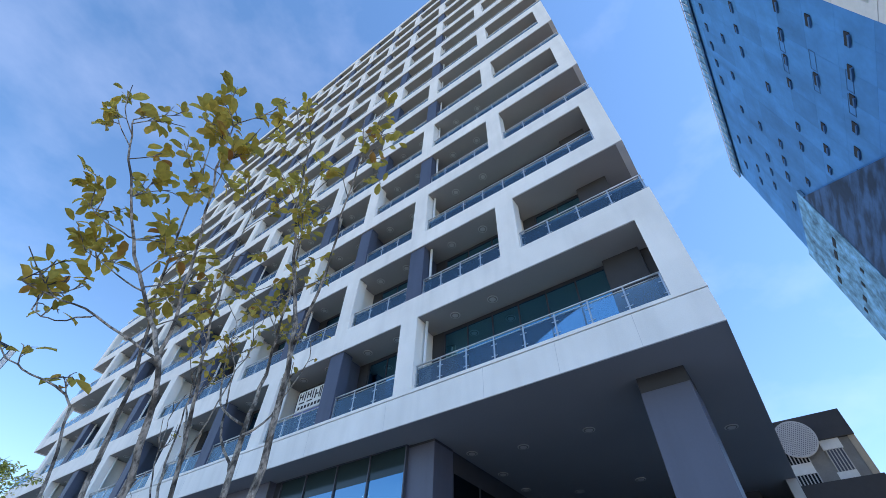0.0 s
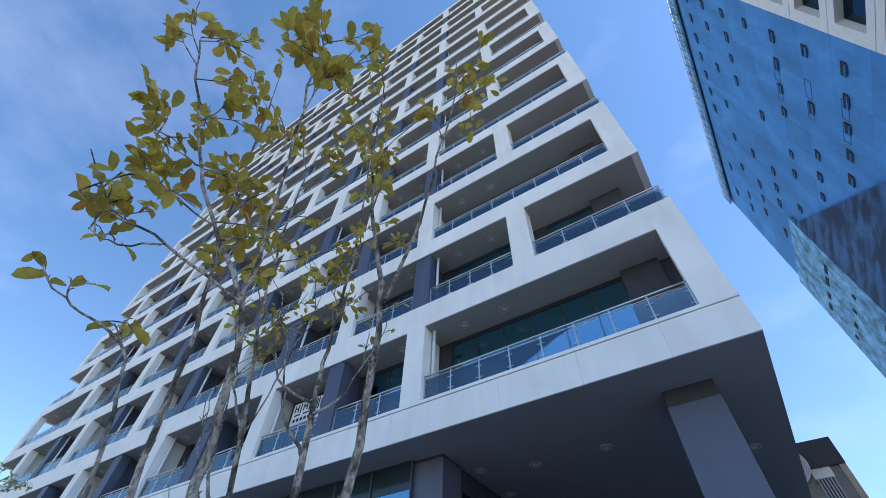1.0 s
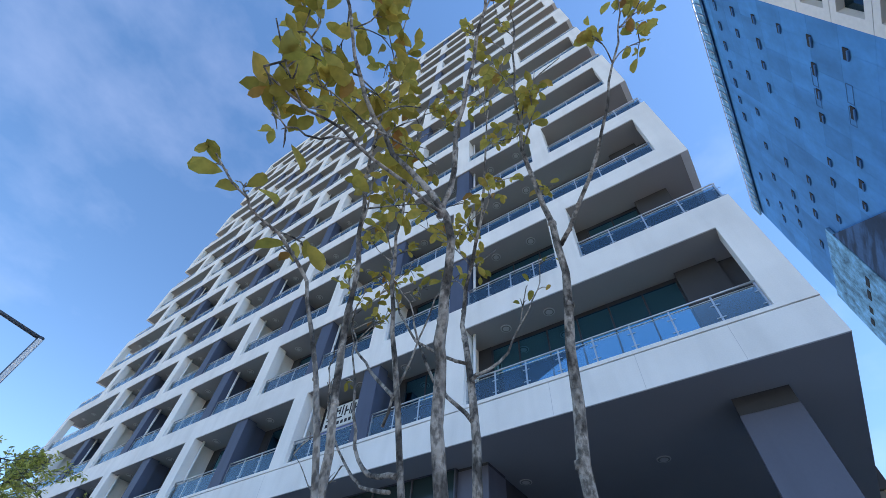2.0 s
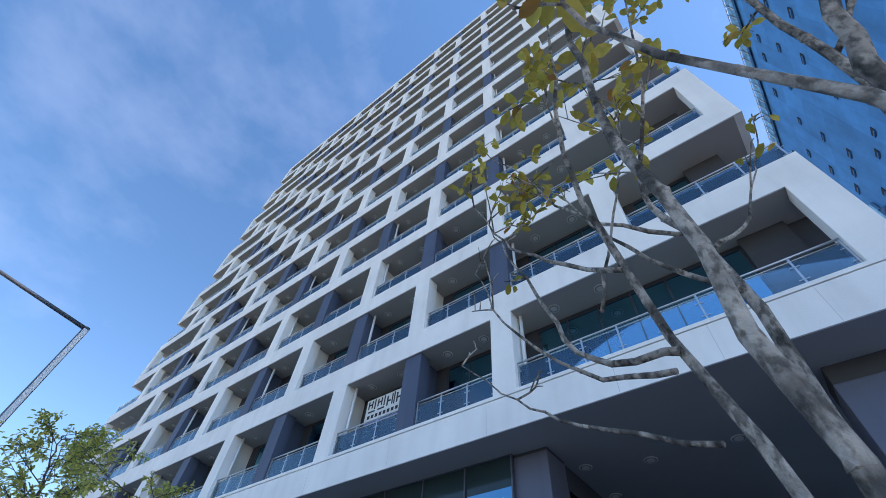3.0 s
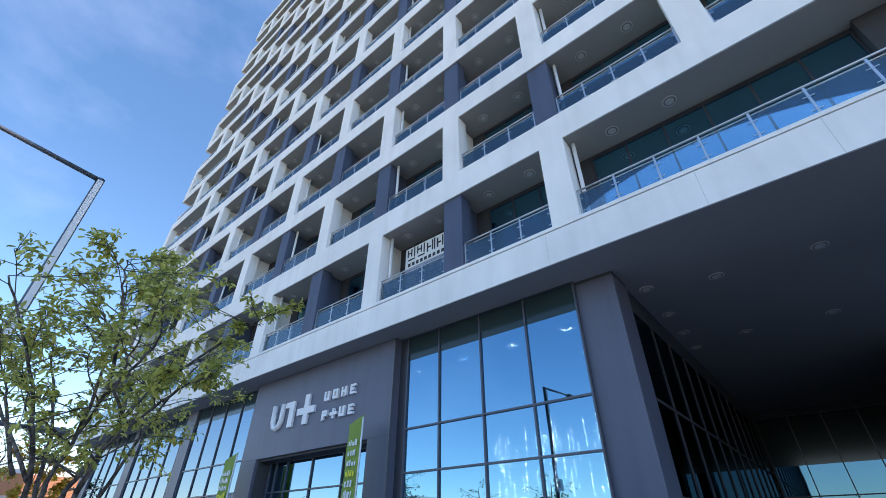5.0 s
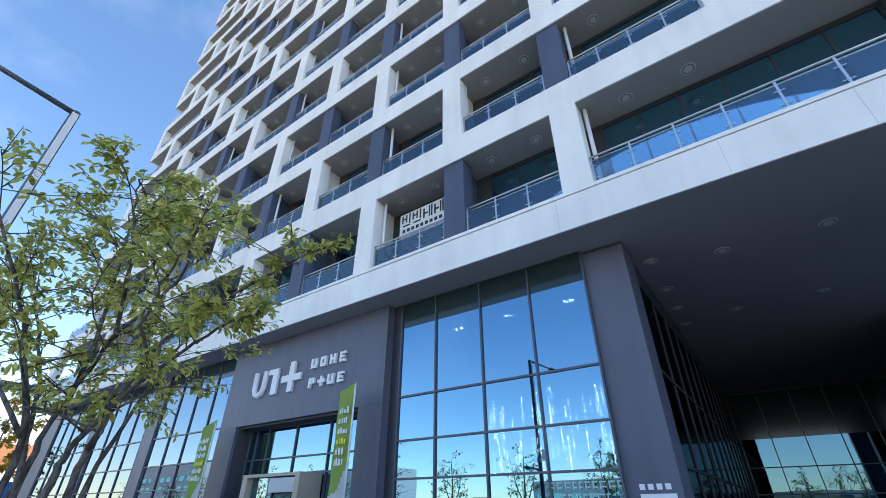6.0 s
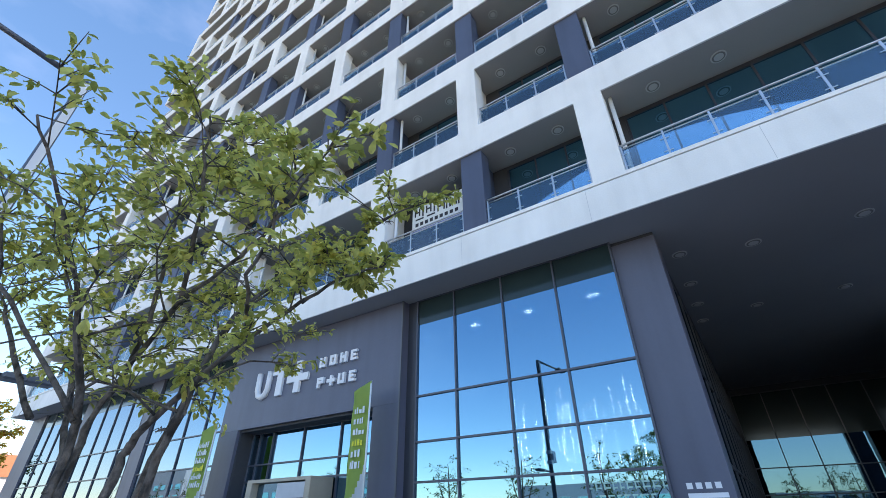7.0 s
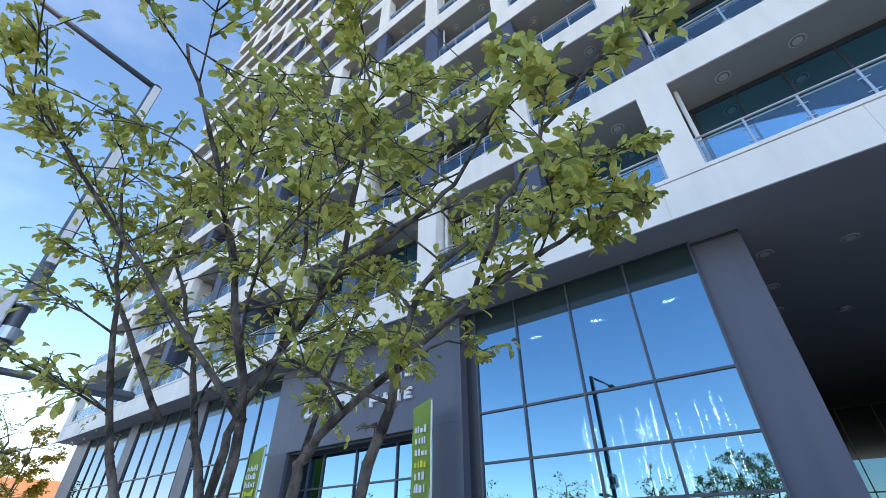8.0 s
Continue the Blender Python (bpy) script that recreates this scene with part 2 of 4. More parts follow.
def tube(bm, points, radii, sides=8, cap=True):
    """A tapered tube through points."""
    rings = []
    pts = [Vector(p) for p in points]
    ref = Vector((0.31, 0.77, 0.55))
    for i, p in enumerate(pts):
        d = (pts[min(i + 1, len(pts) - 1)] - pts[max(i - 1, 0)]).normalized()
        u = d.cross(ref)
        if u.length < 1e-3:
            u = d.cross(Vector((1, 0, 0)))
        u.normalize()
        v = d.cross(u)
        rings.append([bm.verts.new(p + (u * math.cos(2 * math.pi * k / sides) + v * math.sin(2 * math.pi * k / sides)) * radii[i]) for k in range(sides)])
    for a, b in zip(rings, rings[1:]):
        for k in range(sides):
            f = bm.faces.new((a[k], a[(k + 1) % sides], b[(k + 1) % sides], b[k]))
            f.smooth = True
    if cap:
        bm.faces.new(rings[0][::-1])
        bm.faces.new(rings[-1])
    return bm


def disc(bm, x, y, z, r, h, axis="z", sides=20):
    m = Matrix.Translation((x, y, z))
    if axis == "y":
        m = m @ pose(0, 0, 0, 90)
    if axis == "x":
        m = m @ pose(0, 0, 0, 0, 90)
    bmesh.ops.create_cone(bm, cap_ends=True, segments=sides, radius1=r, radius2=r, depth=h, matrix=m)
    return bm


def mesh_of(bm, name, mat):
    me = bpy.data.meshes.new(name)
    bmesh.ops.recalc_face_normals(bm, faces=bm.faces)
    bm.to_mesh(me)
    bm.free()
    me.materials.append(mat)
    return me


def part(name, bm, mat, parent=None, label="", at=None):
    ob = new(name, mesh_of(bm, name, mat) if isinstance(bm, bmesh.types.BMesh) else bm)
    if parent:
        ob.parent = parent
    if at:
        ob.location = at
    if label:
        ob["label"] = label
    return ob


def B():
    return bmesh.new()


def thing(name, label, category, at=(0, 0, 0), group="", kind=""):
    ob = new(name)
    ob.location = at
    return tagged(ob, label, category, group, kind)


# ---- ground ----
tagged(part("ground", box(B(), -400, 400, -400, 400, -0.6, -0.14), SOIL), "bare earth and dry verge reaching the horizon", "ground", kind="structure")
tagged(part("road", box(B(), -150, 150, -21, -10.3, -0.14, -0.12), ASPHALT), "grey asphalt street with white lane lines", "road", kind="structure")
tagged(part("pavement", box(B(), -60, 60, -10.0, 22, -0.14, 0.0), PAVE), "grey paving in front of the tower", "pavement", kind="structure")
tagged(part("far_pavement", box(B(), -150, 150, -25, -21.3, -0.14, 0.0), PAVE), "paved walk across the street", "pavement", kind="structure")
for y in (-10.3, -21.3):
    tagged(part("kerb", box(B(), -60, 60, y, y + 0.3, -0.14, 0.02, 0.01), KERB), "pale granite kerb beside the road", "kerb", kind="structure")
lane = thing("lane_marking", "white dashed lane line on the asphalt", "road marking", kind="structure")
for i in range(-12, 12):
    part("dash", box(B(), i * 5, i * 5 + 2.5, -15.75, -15.6, -0.12, -0.114), LINEW, lane)

# ---- the tower ----
ROWS, COLW = 15, 0.69
XL = [7.10, 3.19] + [-0.69 - 3.37 * k for k in range(9)] + [-31.55, -35.45]     # west edge of each column
XE, XW = XL[0] + COLW, XL[-1]


def floor_z(r):
    return 7.85 if r == 1 else 11.37 + (r - 2) * 3.39


OPEN = 2.58
SOFF = 6.88
ROOF = floor_z(ROWS) + OPEN + 0.95
DEEP = 1.14
tower = thing("apartment_tower", "white high-rise apartment building with staggered balconies and slate blue piers", "building")

# floor bands and balcony slabs
for r in range(1, ROWS + 2):
    z1 = floor_z(r) if r <= ROWS else ROOF
    z0 = SOFF if r == 1 else floor_z(r - 1) + OPEN
    bm = B()
    if r == 1:
        box(bm, XW, XE, 0, 0.22, z0 + 0.16, 7.728)
        box(bm, XW, XE, 0, 0.04, z0, z0 + 0.16)
        # shadow line below the coping, put into the groove's darker grey
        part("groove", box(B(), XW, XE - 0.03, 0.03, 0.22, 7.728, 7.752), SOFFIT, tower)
        part("coping", box(B(), XW, XE + 0.012, -0.012, 0.22, 7.752, z1, 0.006), WHITE, tower)
    else:
        box(bm, XW, XE, 0, 0.22, z0 + 0.28, z1)
        box(bm, XW, XE, 0, 0.04, z0, z0 + 0.28)
        for xc in (XW, XE - 0.22):
            box(bm, xc, xc + 0.22, 0.04, 0.22, z0, z0 + 0.28)
    part("floor_band", bm, WHITE, tower)
    lift = 0.16 if r == 1 else 0.0
    part("side_band", box(B(), XE - 0.22, XE, 0.22, 9.2, z0 + lift, z1), WHITE, tower)
    part("side_band", box(B(), XW, XW + 0.22, 0.22, 9.2, z0 + lift, z1), WHITE, tower)
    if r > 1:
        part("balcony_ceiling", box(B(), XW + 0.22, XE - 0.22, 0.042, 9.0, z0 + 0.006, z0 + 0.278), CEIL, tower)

# joints in the lowest band
for x in (6.2, 4.35, 2.35, -0.9, -4.1, -7.5, -10.9, -14.3, -17.7):
    part("panel_joint", box(B(), x, x + 0.008, -0.002, 0.004, SOFF + 0.02, 7.72), GREYW, tower)

# piers: white and dark by turns, staggered from floor to floor
n_last = len(XL) - 1
for r in range(1, ROWS + 1):
    z0, z1 = floor_z(r), floor_z(r) + OPEN
    for i, x in enumerate(XL):
        white = (i + r) % 2 == 1
        edge = i in (0, n_last)
        if edge and not white:
            continue
        if i in (1, n_last - 1) and not white:
            continue
        if white:
            bm = box(B(), x, x + COLW, 0.0, 0.45, z0, z1)
            if not edge:
                box(bm, x + 0.2, x + 0.49, 0.45, DEEP, z0 - 0.3, z1)
            part("white_pier", bm, WHITE, tower)
        else:
            bm = box(B(), x + 0.01, x + COLW - 0.01, 0.07, 0.5, z0, z1)
            box(bm, x + 0.2, x + 0.49, 0.5, DEEP, z0 - 0.3, z1)
            part("dark_pier", bm, DARK, tower, "slate blue painted pier")

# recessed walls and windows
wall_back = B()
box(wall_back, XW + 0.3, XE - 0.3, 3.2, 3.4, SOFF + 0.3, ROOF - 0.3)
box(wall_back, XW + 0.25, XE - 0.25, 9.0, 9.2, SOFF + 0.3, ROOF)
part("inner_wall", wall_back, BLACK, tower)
part("roof", box(B(), XW + 0.22, XE - 0.22, 0.22, 9.0, ROOF - 0.5, ROOF - 0.3), CONC, tower)


def openings(r):
    """The clear stretches between piers on a floor: x from, x to, and whether a side is the open corner."""
    stops = []
    for i, x in enumerate(XL):
        white = (i + r) % 2 == 1
        if not white and i in (0, 1, n_last - 1, n_last):
            continue
        stops.append((x, x + COLW))
    stops.sort()
    out = []
    if stops[0][0] > XW + 0.1:
        out.append((XW + 0.06, stops[0][0], True))
    for a, b in zip(stops, stops[1:]):
        out.append((a[1], b[0], False))
    if stops[-1][1] < XE - 0.1:
        out.append((stops[-1][1], XE - 0.06, True))
    return out


def cube_mesh(name, mat, size, at=(0, 0, 0)):
    return mesh_of(box(B(), *[c for k in range(3) for c in (at[k] - size[k] / 2, at[k] + size[k] / 2)]), name, mat)


POST = mesh_of(box(box(box(B(), -0.02, 0.02, 0.13, 0.155, -0.25, 0.78), -0.09, 0.09, 0.125, 0.135, 0.18, 0.20), -0.09, 0.09, 0.125, 0.135, 0.52, 0.54), "post", STEEL)

PLAINPOST = mesh_of(box(B(), -0.02, 0.02, 0.13, 0.155, 0, 0.79), "post", STEEL)


def downlight_mesh():
    bm = B()
    for r, h, k in ((0.165, 0.014, 0), (0.135, 0.02, 1), (0.10, 0.026, 0)):
        old = set(bm.faces)
        disc(bm, 0, 0, -h / 2, r, h, sides=24)
        for f in set(bm.faces) - old:
            f.material_index = k
    me = mesh_of(bm, "ceiling_light", LAMPOFF)
    me.materials.append(LAMPRIM)
    return me


DOWNLIGHT = downlight_mesh()


def railing(r, a, b, corner):
    z = floor_z(r)
    n = max(2, round((b - a) / 0.9))
    step = (b - a) / n
    bm = B()
    tube(bm, [(a, 0.14, z + 0.80), (b, 0.14, z + 0.80)], [0.025, 0.025], 8)
    tube(bm, [(a, 0.14, z + 0.70), (b, 0.14, z + 0.70)], [0.012, 0.012], 6)
    side = None
    if corner and b > 0:
        tube(bm, [(b, 0.14, z + 0.80), (b, 3.0, z + 0.80)], [0.025, 0.025], 8)
        side = b
    rail = part("railing", bm, STEEL, tower, "steel and glass balcony railing")
    if r <= 4:
        g = cube_mesh("glass_panel", RAILGLASS, (step - 0.05, 0.012, 0.66))
        for k in range(n):
            part("glass_panel", g, None, rail, "", (a + (k + 0.5) * step, 0.145, z + 0.345))
        for k in range(n + 1):
            part("post", POST, None, rail, "", (min(max(a + k * step, a + 0.03), b - 0.03), 0, z))
    else:
        part("glass_panel", box(B(), a + 0.03, b - 0.03, 0.138, 0.15, z + 0.015, z + 0.675), RAILGLASS, rail)
        for k in range(1, n):
            part("post", PLAINPOST, None, rail, "", (a + k * step, 0, z))
    if side:
        part("glass_panel", box(B(), side - 0.006, side + 0.006, 0.2, 3.0, z + 0.015, z + 0.675), RAILGLASS, rail)


def window(r, a, b, split):
    """A glazed balcony front between a and b."""
    z0, z1 = floor_z(r) - 0.28, floor_z(r) + OPEN + 0.005
    n = max(2, round((b - a) / 1.0)) if split else 2
    w = (b - a) / n
    frame_ob = part("window", box(B(), a, b, DEEP + 0.002, DEEP + 0.078, z1 - 0.12, z1 - 0.001), FRAME, tower, "dark aluminium balcony window")
    mul = cube_mesh("mullion", FRAME, (0.045, 0.06, z1 - z0 - 0.12))
    for k in range(n + 1):
        part("mullion", mul, None, frame_ob, "", (min(max(a + k * w, a + 0.03), b - 0.03), DEEP + 0.04, (z0 + z1 - 0.12) / 2))
    if split:
        g = cube_mesh("pane", WINGLASS, (w - 0.045, 0.014, z1 - z0 - 0.12))
        for k in range(n):
            part("pane", g, None, frame_ob, "", (a + (k + 0.5) * w, DEEP + 0.04, (z0 + z1 - 0.12) / 2))
    else:
        part("pane", box(B(), a + 0.02, b - 0.02, DEEP + 0.03, DEEP + 0.045, z0, z1 - 0.12), WINGLASS, frame_ob)


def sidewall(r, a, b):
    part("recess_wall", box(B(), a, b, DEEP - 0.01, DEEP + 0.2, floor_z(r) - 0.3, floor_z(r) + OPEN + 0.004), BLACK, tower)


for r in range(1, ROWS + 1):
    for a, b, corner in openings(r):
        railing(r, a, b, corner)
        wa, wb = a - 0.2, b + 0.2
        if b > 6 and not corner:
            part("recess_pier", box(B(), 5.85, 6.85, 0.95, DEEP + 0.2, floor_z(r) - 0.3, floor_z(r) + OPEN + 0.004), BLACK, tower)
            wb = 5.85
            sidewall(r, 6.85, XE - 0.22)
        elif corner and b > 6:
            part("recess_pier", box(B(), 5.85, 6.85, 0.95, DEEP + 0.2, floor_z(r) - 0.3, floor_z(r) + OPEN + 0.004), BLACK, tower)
            wb = 5.85
        cut = 0.45
        sidewall(r, wa, wa + cut)
        window(r, wa + cut, wb, r <= 3)
        if r <= 5:
            n = max(1, round((b - a) / 3.2))
            cells = (b - a) / n
            for k in range(n if b < 6 else 0 if corner else 1):
                for s in (-0.7, 0.7):
                    part("ceiling_light", DOWNLIGHT, None, tower, "", (a + (k + 0.5) * cells + s, 0.61, floor_z(r) + OPEN + 0.003))

# rain pipes
for i, x in enumerate(XL[:-1]):
    if i % 2 == 0 and i > 0:
        for r in range(1, ROWS + 1):
            z = floor_z(r)
            part("rain_pipe", tube(B(), [(x + COLW + 0.11, 0.38, z - 0.2), (x + COLW + 0.11, 0.38, z + OPEN)], [0.05, 0.05], 10), PIPEW, tower, "white plastic rain pipe")

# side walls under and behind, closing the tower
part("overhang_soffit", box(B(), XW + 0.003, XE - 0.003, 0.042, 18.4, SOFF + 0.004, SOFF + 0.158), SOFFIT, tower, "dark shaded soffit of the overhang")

# ---- street front ----
YG = 1.035
front = thing("street_front", "dark grey ground floor front with tall mirror glazing", "shopfront")
part("corner_pier", box(B(), -0.86, 0.06, 1.10, 2.0, 0, SOFF - 0.07, 0.01), CLAD, front)
# shade of the gap above the pier, painted near-black
part("pier_shadow_gap", box(B(), -0.85, 0.05, 1.11, 1.99, SOFF - 0.07, SOFF + 0.004), BLACK, front)


def curtain_wall(name, x0, x1, cols, zs, y, parent, xs=None, head=None, glass=None):
    """Mullions and panes between x0 and x1; zs are the transom heights; dark green panes from head up."""
    bm = B()
    xs = xs or [x0 + k * (x1 - x0) / cols for k in range(cols + 1)]
    fr = part(name, box(bm, x0, x1, y - 0.045, y + 0.075, zs[0] - 0.035, zs[0] + 0.035), CFRAME, parent, "dark aluminium curtain wall frame")
    for xx in xs:
        part("mullion", box(B(), xx - 0.02, xx + 0.02, y - 0.05, y + 0.08, zs[0] + 0.035, zs[-1]), CFRAME, fr)
    for z in zs[1:]:
        part("transom", box(B(), x0, x1, y - 0.045, y + 0.075, z - 0.022, z + 0.022), CFRAME, fr)
    for k in range(cols):
        for a, b in zip(zs, zs[1:]):
            cut = head if head and a < head < b else b - 0.02
            part("pane", box(B(), xs[k] + 0.018, xs[k + 1] - 0.018, y, y + 0.02, a + 0.02, cut), glass or GLASS, fr)
            if cut == head:
                part("head_pane", box(B(), xs[k] + 0.018, xs[k + 1] - 0.018, y - 0.004, y + 0.02, cut + 0.002, b - 0.02), HEADGLASS, fr, "dark green glass pane above the head line")
    return fr


ZS = (0.05, 1.45, 2.36, 3.20, 4.26, SOFF + 0.002)
curtain_wall("curtain_wall", -6.2, -0.86, 4, ZS, YG, front, (-6.2, -5.0, -3.60, -2.23, -0.86), 6.16)
# entrance wall with the sign
SX0, SX1, SY = -14.22, -6.52, 0.75
bm = B()
box(bm, SX0, SX1, SY, YG + 0.25, 4.12, SOFF + 0.002, 0.006)
box(bm, SX1 - 0.88, SX1, SY, YG + 0.25, 0, 4.12)
box(bm, SX0, SX0 + 1.02, SY, YG + 0.25, 0, 4.12)
part("entrance_wall", bm, CLAD, front, "dark grey metal clad entrance wall")
part("reveal", box(B(), -6.52, -6.2, YG - 0.02, YG + 0.25, 0, SOFF + 0.004), FRAME, front)
part("edge_strip", box(B(), -6.56, -6.515, SY - 0.012, SY + 0.03, 0, SOFF), POLE, front)
# dark lining of the entrance opening
lining = B()
box(lining, SX0 + 1.024, SX0 + 1.10, SY + 0.10, YG + 0.5, 0, 4.05)
box(lining, SX1 - 0.96, SX1 - 0.884, SY + 0.10, YG + 0.5, 0, 4.05)
box(lining, SX0 + 1.024, SX1 - 0.884, SY + 0.10, YG + 0.5, 4.05, 4.116)
part("opening_lining", lining, BLACK, front)
curtain_wall("entrance_glazing", SX0 + 1.10, SX1 - 0.96, 6, (0.05, 2.66, 3.12, 4.05), YG + 0.3, front, (-13.12, -12.72, -12.05, -10.62, -9.05, -7.80, -7.48))
doorway = part("door_surround", box(box(box(B(), -11.75, -11.52, 0.5, YG + 0.24, 0, 2.62), -9.32, -9.12, 0.5, YG + 0.24, 0, 2.62), -11.52, -9.32, 0.5, YG + 0.24, 2.54, 2.62), CREAM, front, "beige metal entrance surround")
part("door_header", box(B(), -10.45, -9.34, 0.52, 0.62, 2.14, 2.50, 0.01), GREYW, doorway, "pale door header box")
part("door_leaf", box(B(), -10.40, -9.36, 0.7, 0.74, 0.02, 2.12), DIMGLASS, doorway)
part("side_glass", box(B(), -11.50, -10.50, 0.7, 0.72, 0.02, 2.52), GLASS, doorway)
part("door_post", box(B(), -10.50, -10.44, 0.66, 0.78, 0.02, 2.52), FRAME, doorway)
# glazing further along the front
xa = SX0
for k in range(3):
    x1 = xa - 0.15
    x0 = x1 - 5.4
    curtain_wall("curtain_wall", x0, x1, 4, ZS, YG, front, None, 6.16)
    part("pier", box(B(), x0 - 0.95, x0 - 0.03, 0.95, YG + 0.4, 0, SOFF + 0.004), CLAD, front)
    xa = x0 - 0.95
part("end_wall", box(B(), XW + 0.3, xa, YG, YG + 0.3, 0, SOFF + 0.004), CLAD, front)
# inside of the lobby
lobby = thing("lobby_interior", "dim lobby behind the mirror glass with round ceiling lights", "room", kind="structure")
part("lobby_ceiling", box(B(), XW + 0.4, -0.05, YG + 0.3, 18.3, 6.3, 6.5), CEIL, lobby)
part("lobby_floor", box(B(), XW + 0.4, -0.05, YG + 0.3, 18.3, 0.004, 0.03), CONC, lobby)
part("lobby_back", box(B(), XW + 0.4, -0.05, 9.5, 9.7, 0.03, 6.3), BLACK, lobby)
for x in (-1.69, -3.38, -5.07, -6.75, -15.5, -17.2, -21.5):
    part("ceiling_lamp", box(B(), x - 0.14, x + 0.14, 2.14, 2.26, 6.27, 6.3, 0.01), LOBBYLAMP, lobby)
rods = thing("pendant_light", "cluster of thin white glass rods hung in the lobby", "pendant light")
q = random.Random(2)
for k in range(64):
    x, y = q.uniform(-4.5, -1.3), q.uniform(2.6, 3.2)
    z = q.uniform(3.2, 3.8) if k % 2 else q.uniform(2.4, 3.0)
    h = q.uniform(0.25, 0.75)
    part("rod", box(B(), x - 0.008, x + 0.008, y - 0.008, y + 0.008, z, z + h), RODGLOW, rods)
    part("wire", box(B(), x - 0.002, x + 0.002, y - 0.002, y + 0.002, z + h, 6.3), STEEL, rods)
# unseen floor, kept dark so that less light bounces up to the soffit
tagged(part("passage_floor", box(B(), 0.06, 7.8, 1.2, 18.2, 0.0, 0.012), ASPHALT), "dark floor added to cut bounce light in the passage", "floor", kind="structure")
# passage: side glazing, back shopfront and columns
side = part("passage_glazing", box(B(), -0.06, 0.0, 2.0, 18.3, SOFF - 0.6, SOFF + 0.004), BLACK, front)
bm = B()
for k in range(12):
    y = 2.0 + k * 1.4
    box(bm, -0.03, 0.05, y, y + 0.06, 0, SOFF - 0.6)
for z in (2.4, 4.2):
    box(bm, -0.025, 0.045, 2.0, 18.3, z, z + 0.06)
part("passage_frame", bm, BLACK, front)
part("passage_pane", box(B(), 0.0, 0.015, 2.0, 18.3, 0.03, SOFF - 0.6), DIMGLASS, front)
# dimmed glass; the darker panes above 4.58 stand in for the sky reflection's end
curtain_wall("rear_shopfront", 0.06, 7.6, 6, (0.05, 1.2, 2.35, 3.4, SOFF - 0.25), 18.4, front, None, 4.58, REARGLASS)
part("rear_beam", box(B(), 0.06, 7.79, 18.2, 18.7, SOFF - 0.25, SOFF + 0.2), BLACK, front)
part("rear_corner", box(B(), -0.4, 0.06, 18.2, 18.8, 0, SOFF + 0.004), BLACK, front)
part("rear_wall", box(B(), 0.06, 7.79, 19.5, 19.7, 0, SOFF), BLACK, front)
# assumed wall, added to keep east light out of the passage's rear
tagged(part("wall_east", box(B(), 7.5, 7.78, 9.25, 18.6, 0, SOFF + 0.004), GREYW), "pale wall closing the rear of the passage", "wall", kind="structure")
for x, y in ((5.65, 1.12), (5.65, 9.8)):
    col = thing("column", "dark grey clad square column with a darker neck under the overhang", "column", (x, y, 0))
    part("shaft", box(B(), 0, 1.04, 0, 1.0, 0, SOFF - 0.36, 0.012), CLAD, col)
    # shade of the recess under the soffit, painted as a near-black collar
    part("neck", box(B(), 0.012, 1.028, 0.012, 0.988, SOFF - 0.36, SOFF + 0.004), BLACK, col, "neck with the shadow gap's dark put into its colour")
for k, (x, y) in enumerate(((0.38, 2.5), (0.36, 4.32), (0.32, 5.89), (0.28, 7.38), (1.85, 2.9), (1.76, 6.95), (3.8, 2.9), (3.8, 6.95), (6.9, 4.7))):
    tagged(part("recessed_downlight", DOWNLIGHT, None, None, "", (x, y, SOFF + 0.006)), "round white downlight set in the dark soffit", "ceiling light", group="soffit downlights")

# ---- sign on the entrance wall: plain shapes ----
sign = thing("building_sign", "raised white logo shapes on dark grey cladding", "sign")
SB = SY - 0.08


def raised(parent, name, rects):
    bm = B()
    for x0, x1, z0, z1 in rects:
        box(bm, x0, x1, SB, SY, z0, z1)
    return part(name, bm, SIGNW, parent)


bm = B()
tube(bm, [(-12.52, SB + 0.04, 5.80), (-12.50, SB + 0.04, 5.25), (-12.42, SB + 0.04, 5.08), (-12.25, SB + 0.04, 5.01), (-12.08, SB + 0.04, 5.08), (-12.0, SB + 0.04, 5.25), (-11.98, SB + 0.04, 5.80)], [0.1] * 7, 8)
part("curved_bar", bm, SIGNW, sign)
raised(sign, "upright_bar", [(-11.55, -11.28, 4.95, 5.80), (-11.80, -11.55, 5.62, 5.80)])
raised(sign, "cross_bar", [(-10.68, -10.44, 4.93, 5.90), (-11.05, -10.68, 5.26, 5.48), (-10.44, -10.08, 5.26, 5.48)])
for j, z in enumerate((5.50, 4.90)):
    for k in range(4):
        x = -9.62 + k * 0.43
        if (j, k) == (1, 1):
            raised(sign, "small_bar", [(x + 0.10, x + 0.19, z, z + 0.30), (x - 0.02, x + 0.10, z + 0.1, z + 0.2), (x + 0.19, x + 0.31, z + 0.1, z + 0.2)])
        elif k == 3:
            raised(sign, "small_bar", [(x, x + 0.08, z, z + 0.30), (x + 0.08, x + 0.24, z, z + 0.07), (x + 0.08, x + 0.20, z + 0.115, z + 0.185), (x + 0.08, x + 0.24, z + 0.23, z + 0.30)])
        else:
            shapes = [(x, x + 0.085, z, z + 0.30), (x + 0.175, x + 0.26, z if (j, k) != (1, 0) else z + 0.12, z + 0.30)]
            shapes.append((x + 0.085, x + 0.175, z, z + 0.08) if (j, k) in ((0, 0), (0, 1), (1, 2)) else (x + 0.085, x + 0.175, z + 0.12, z + 0.20))
            if (j, k) in ((0, 1), (1, 0)):
                shapes.append((x + 0.085, x + 0.175, z + 0.22, z + 0.30))
            raised(sign, "small_bar", shapes)
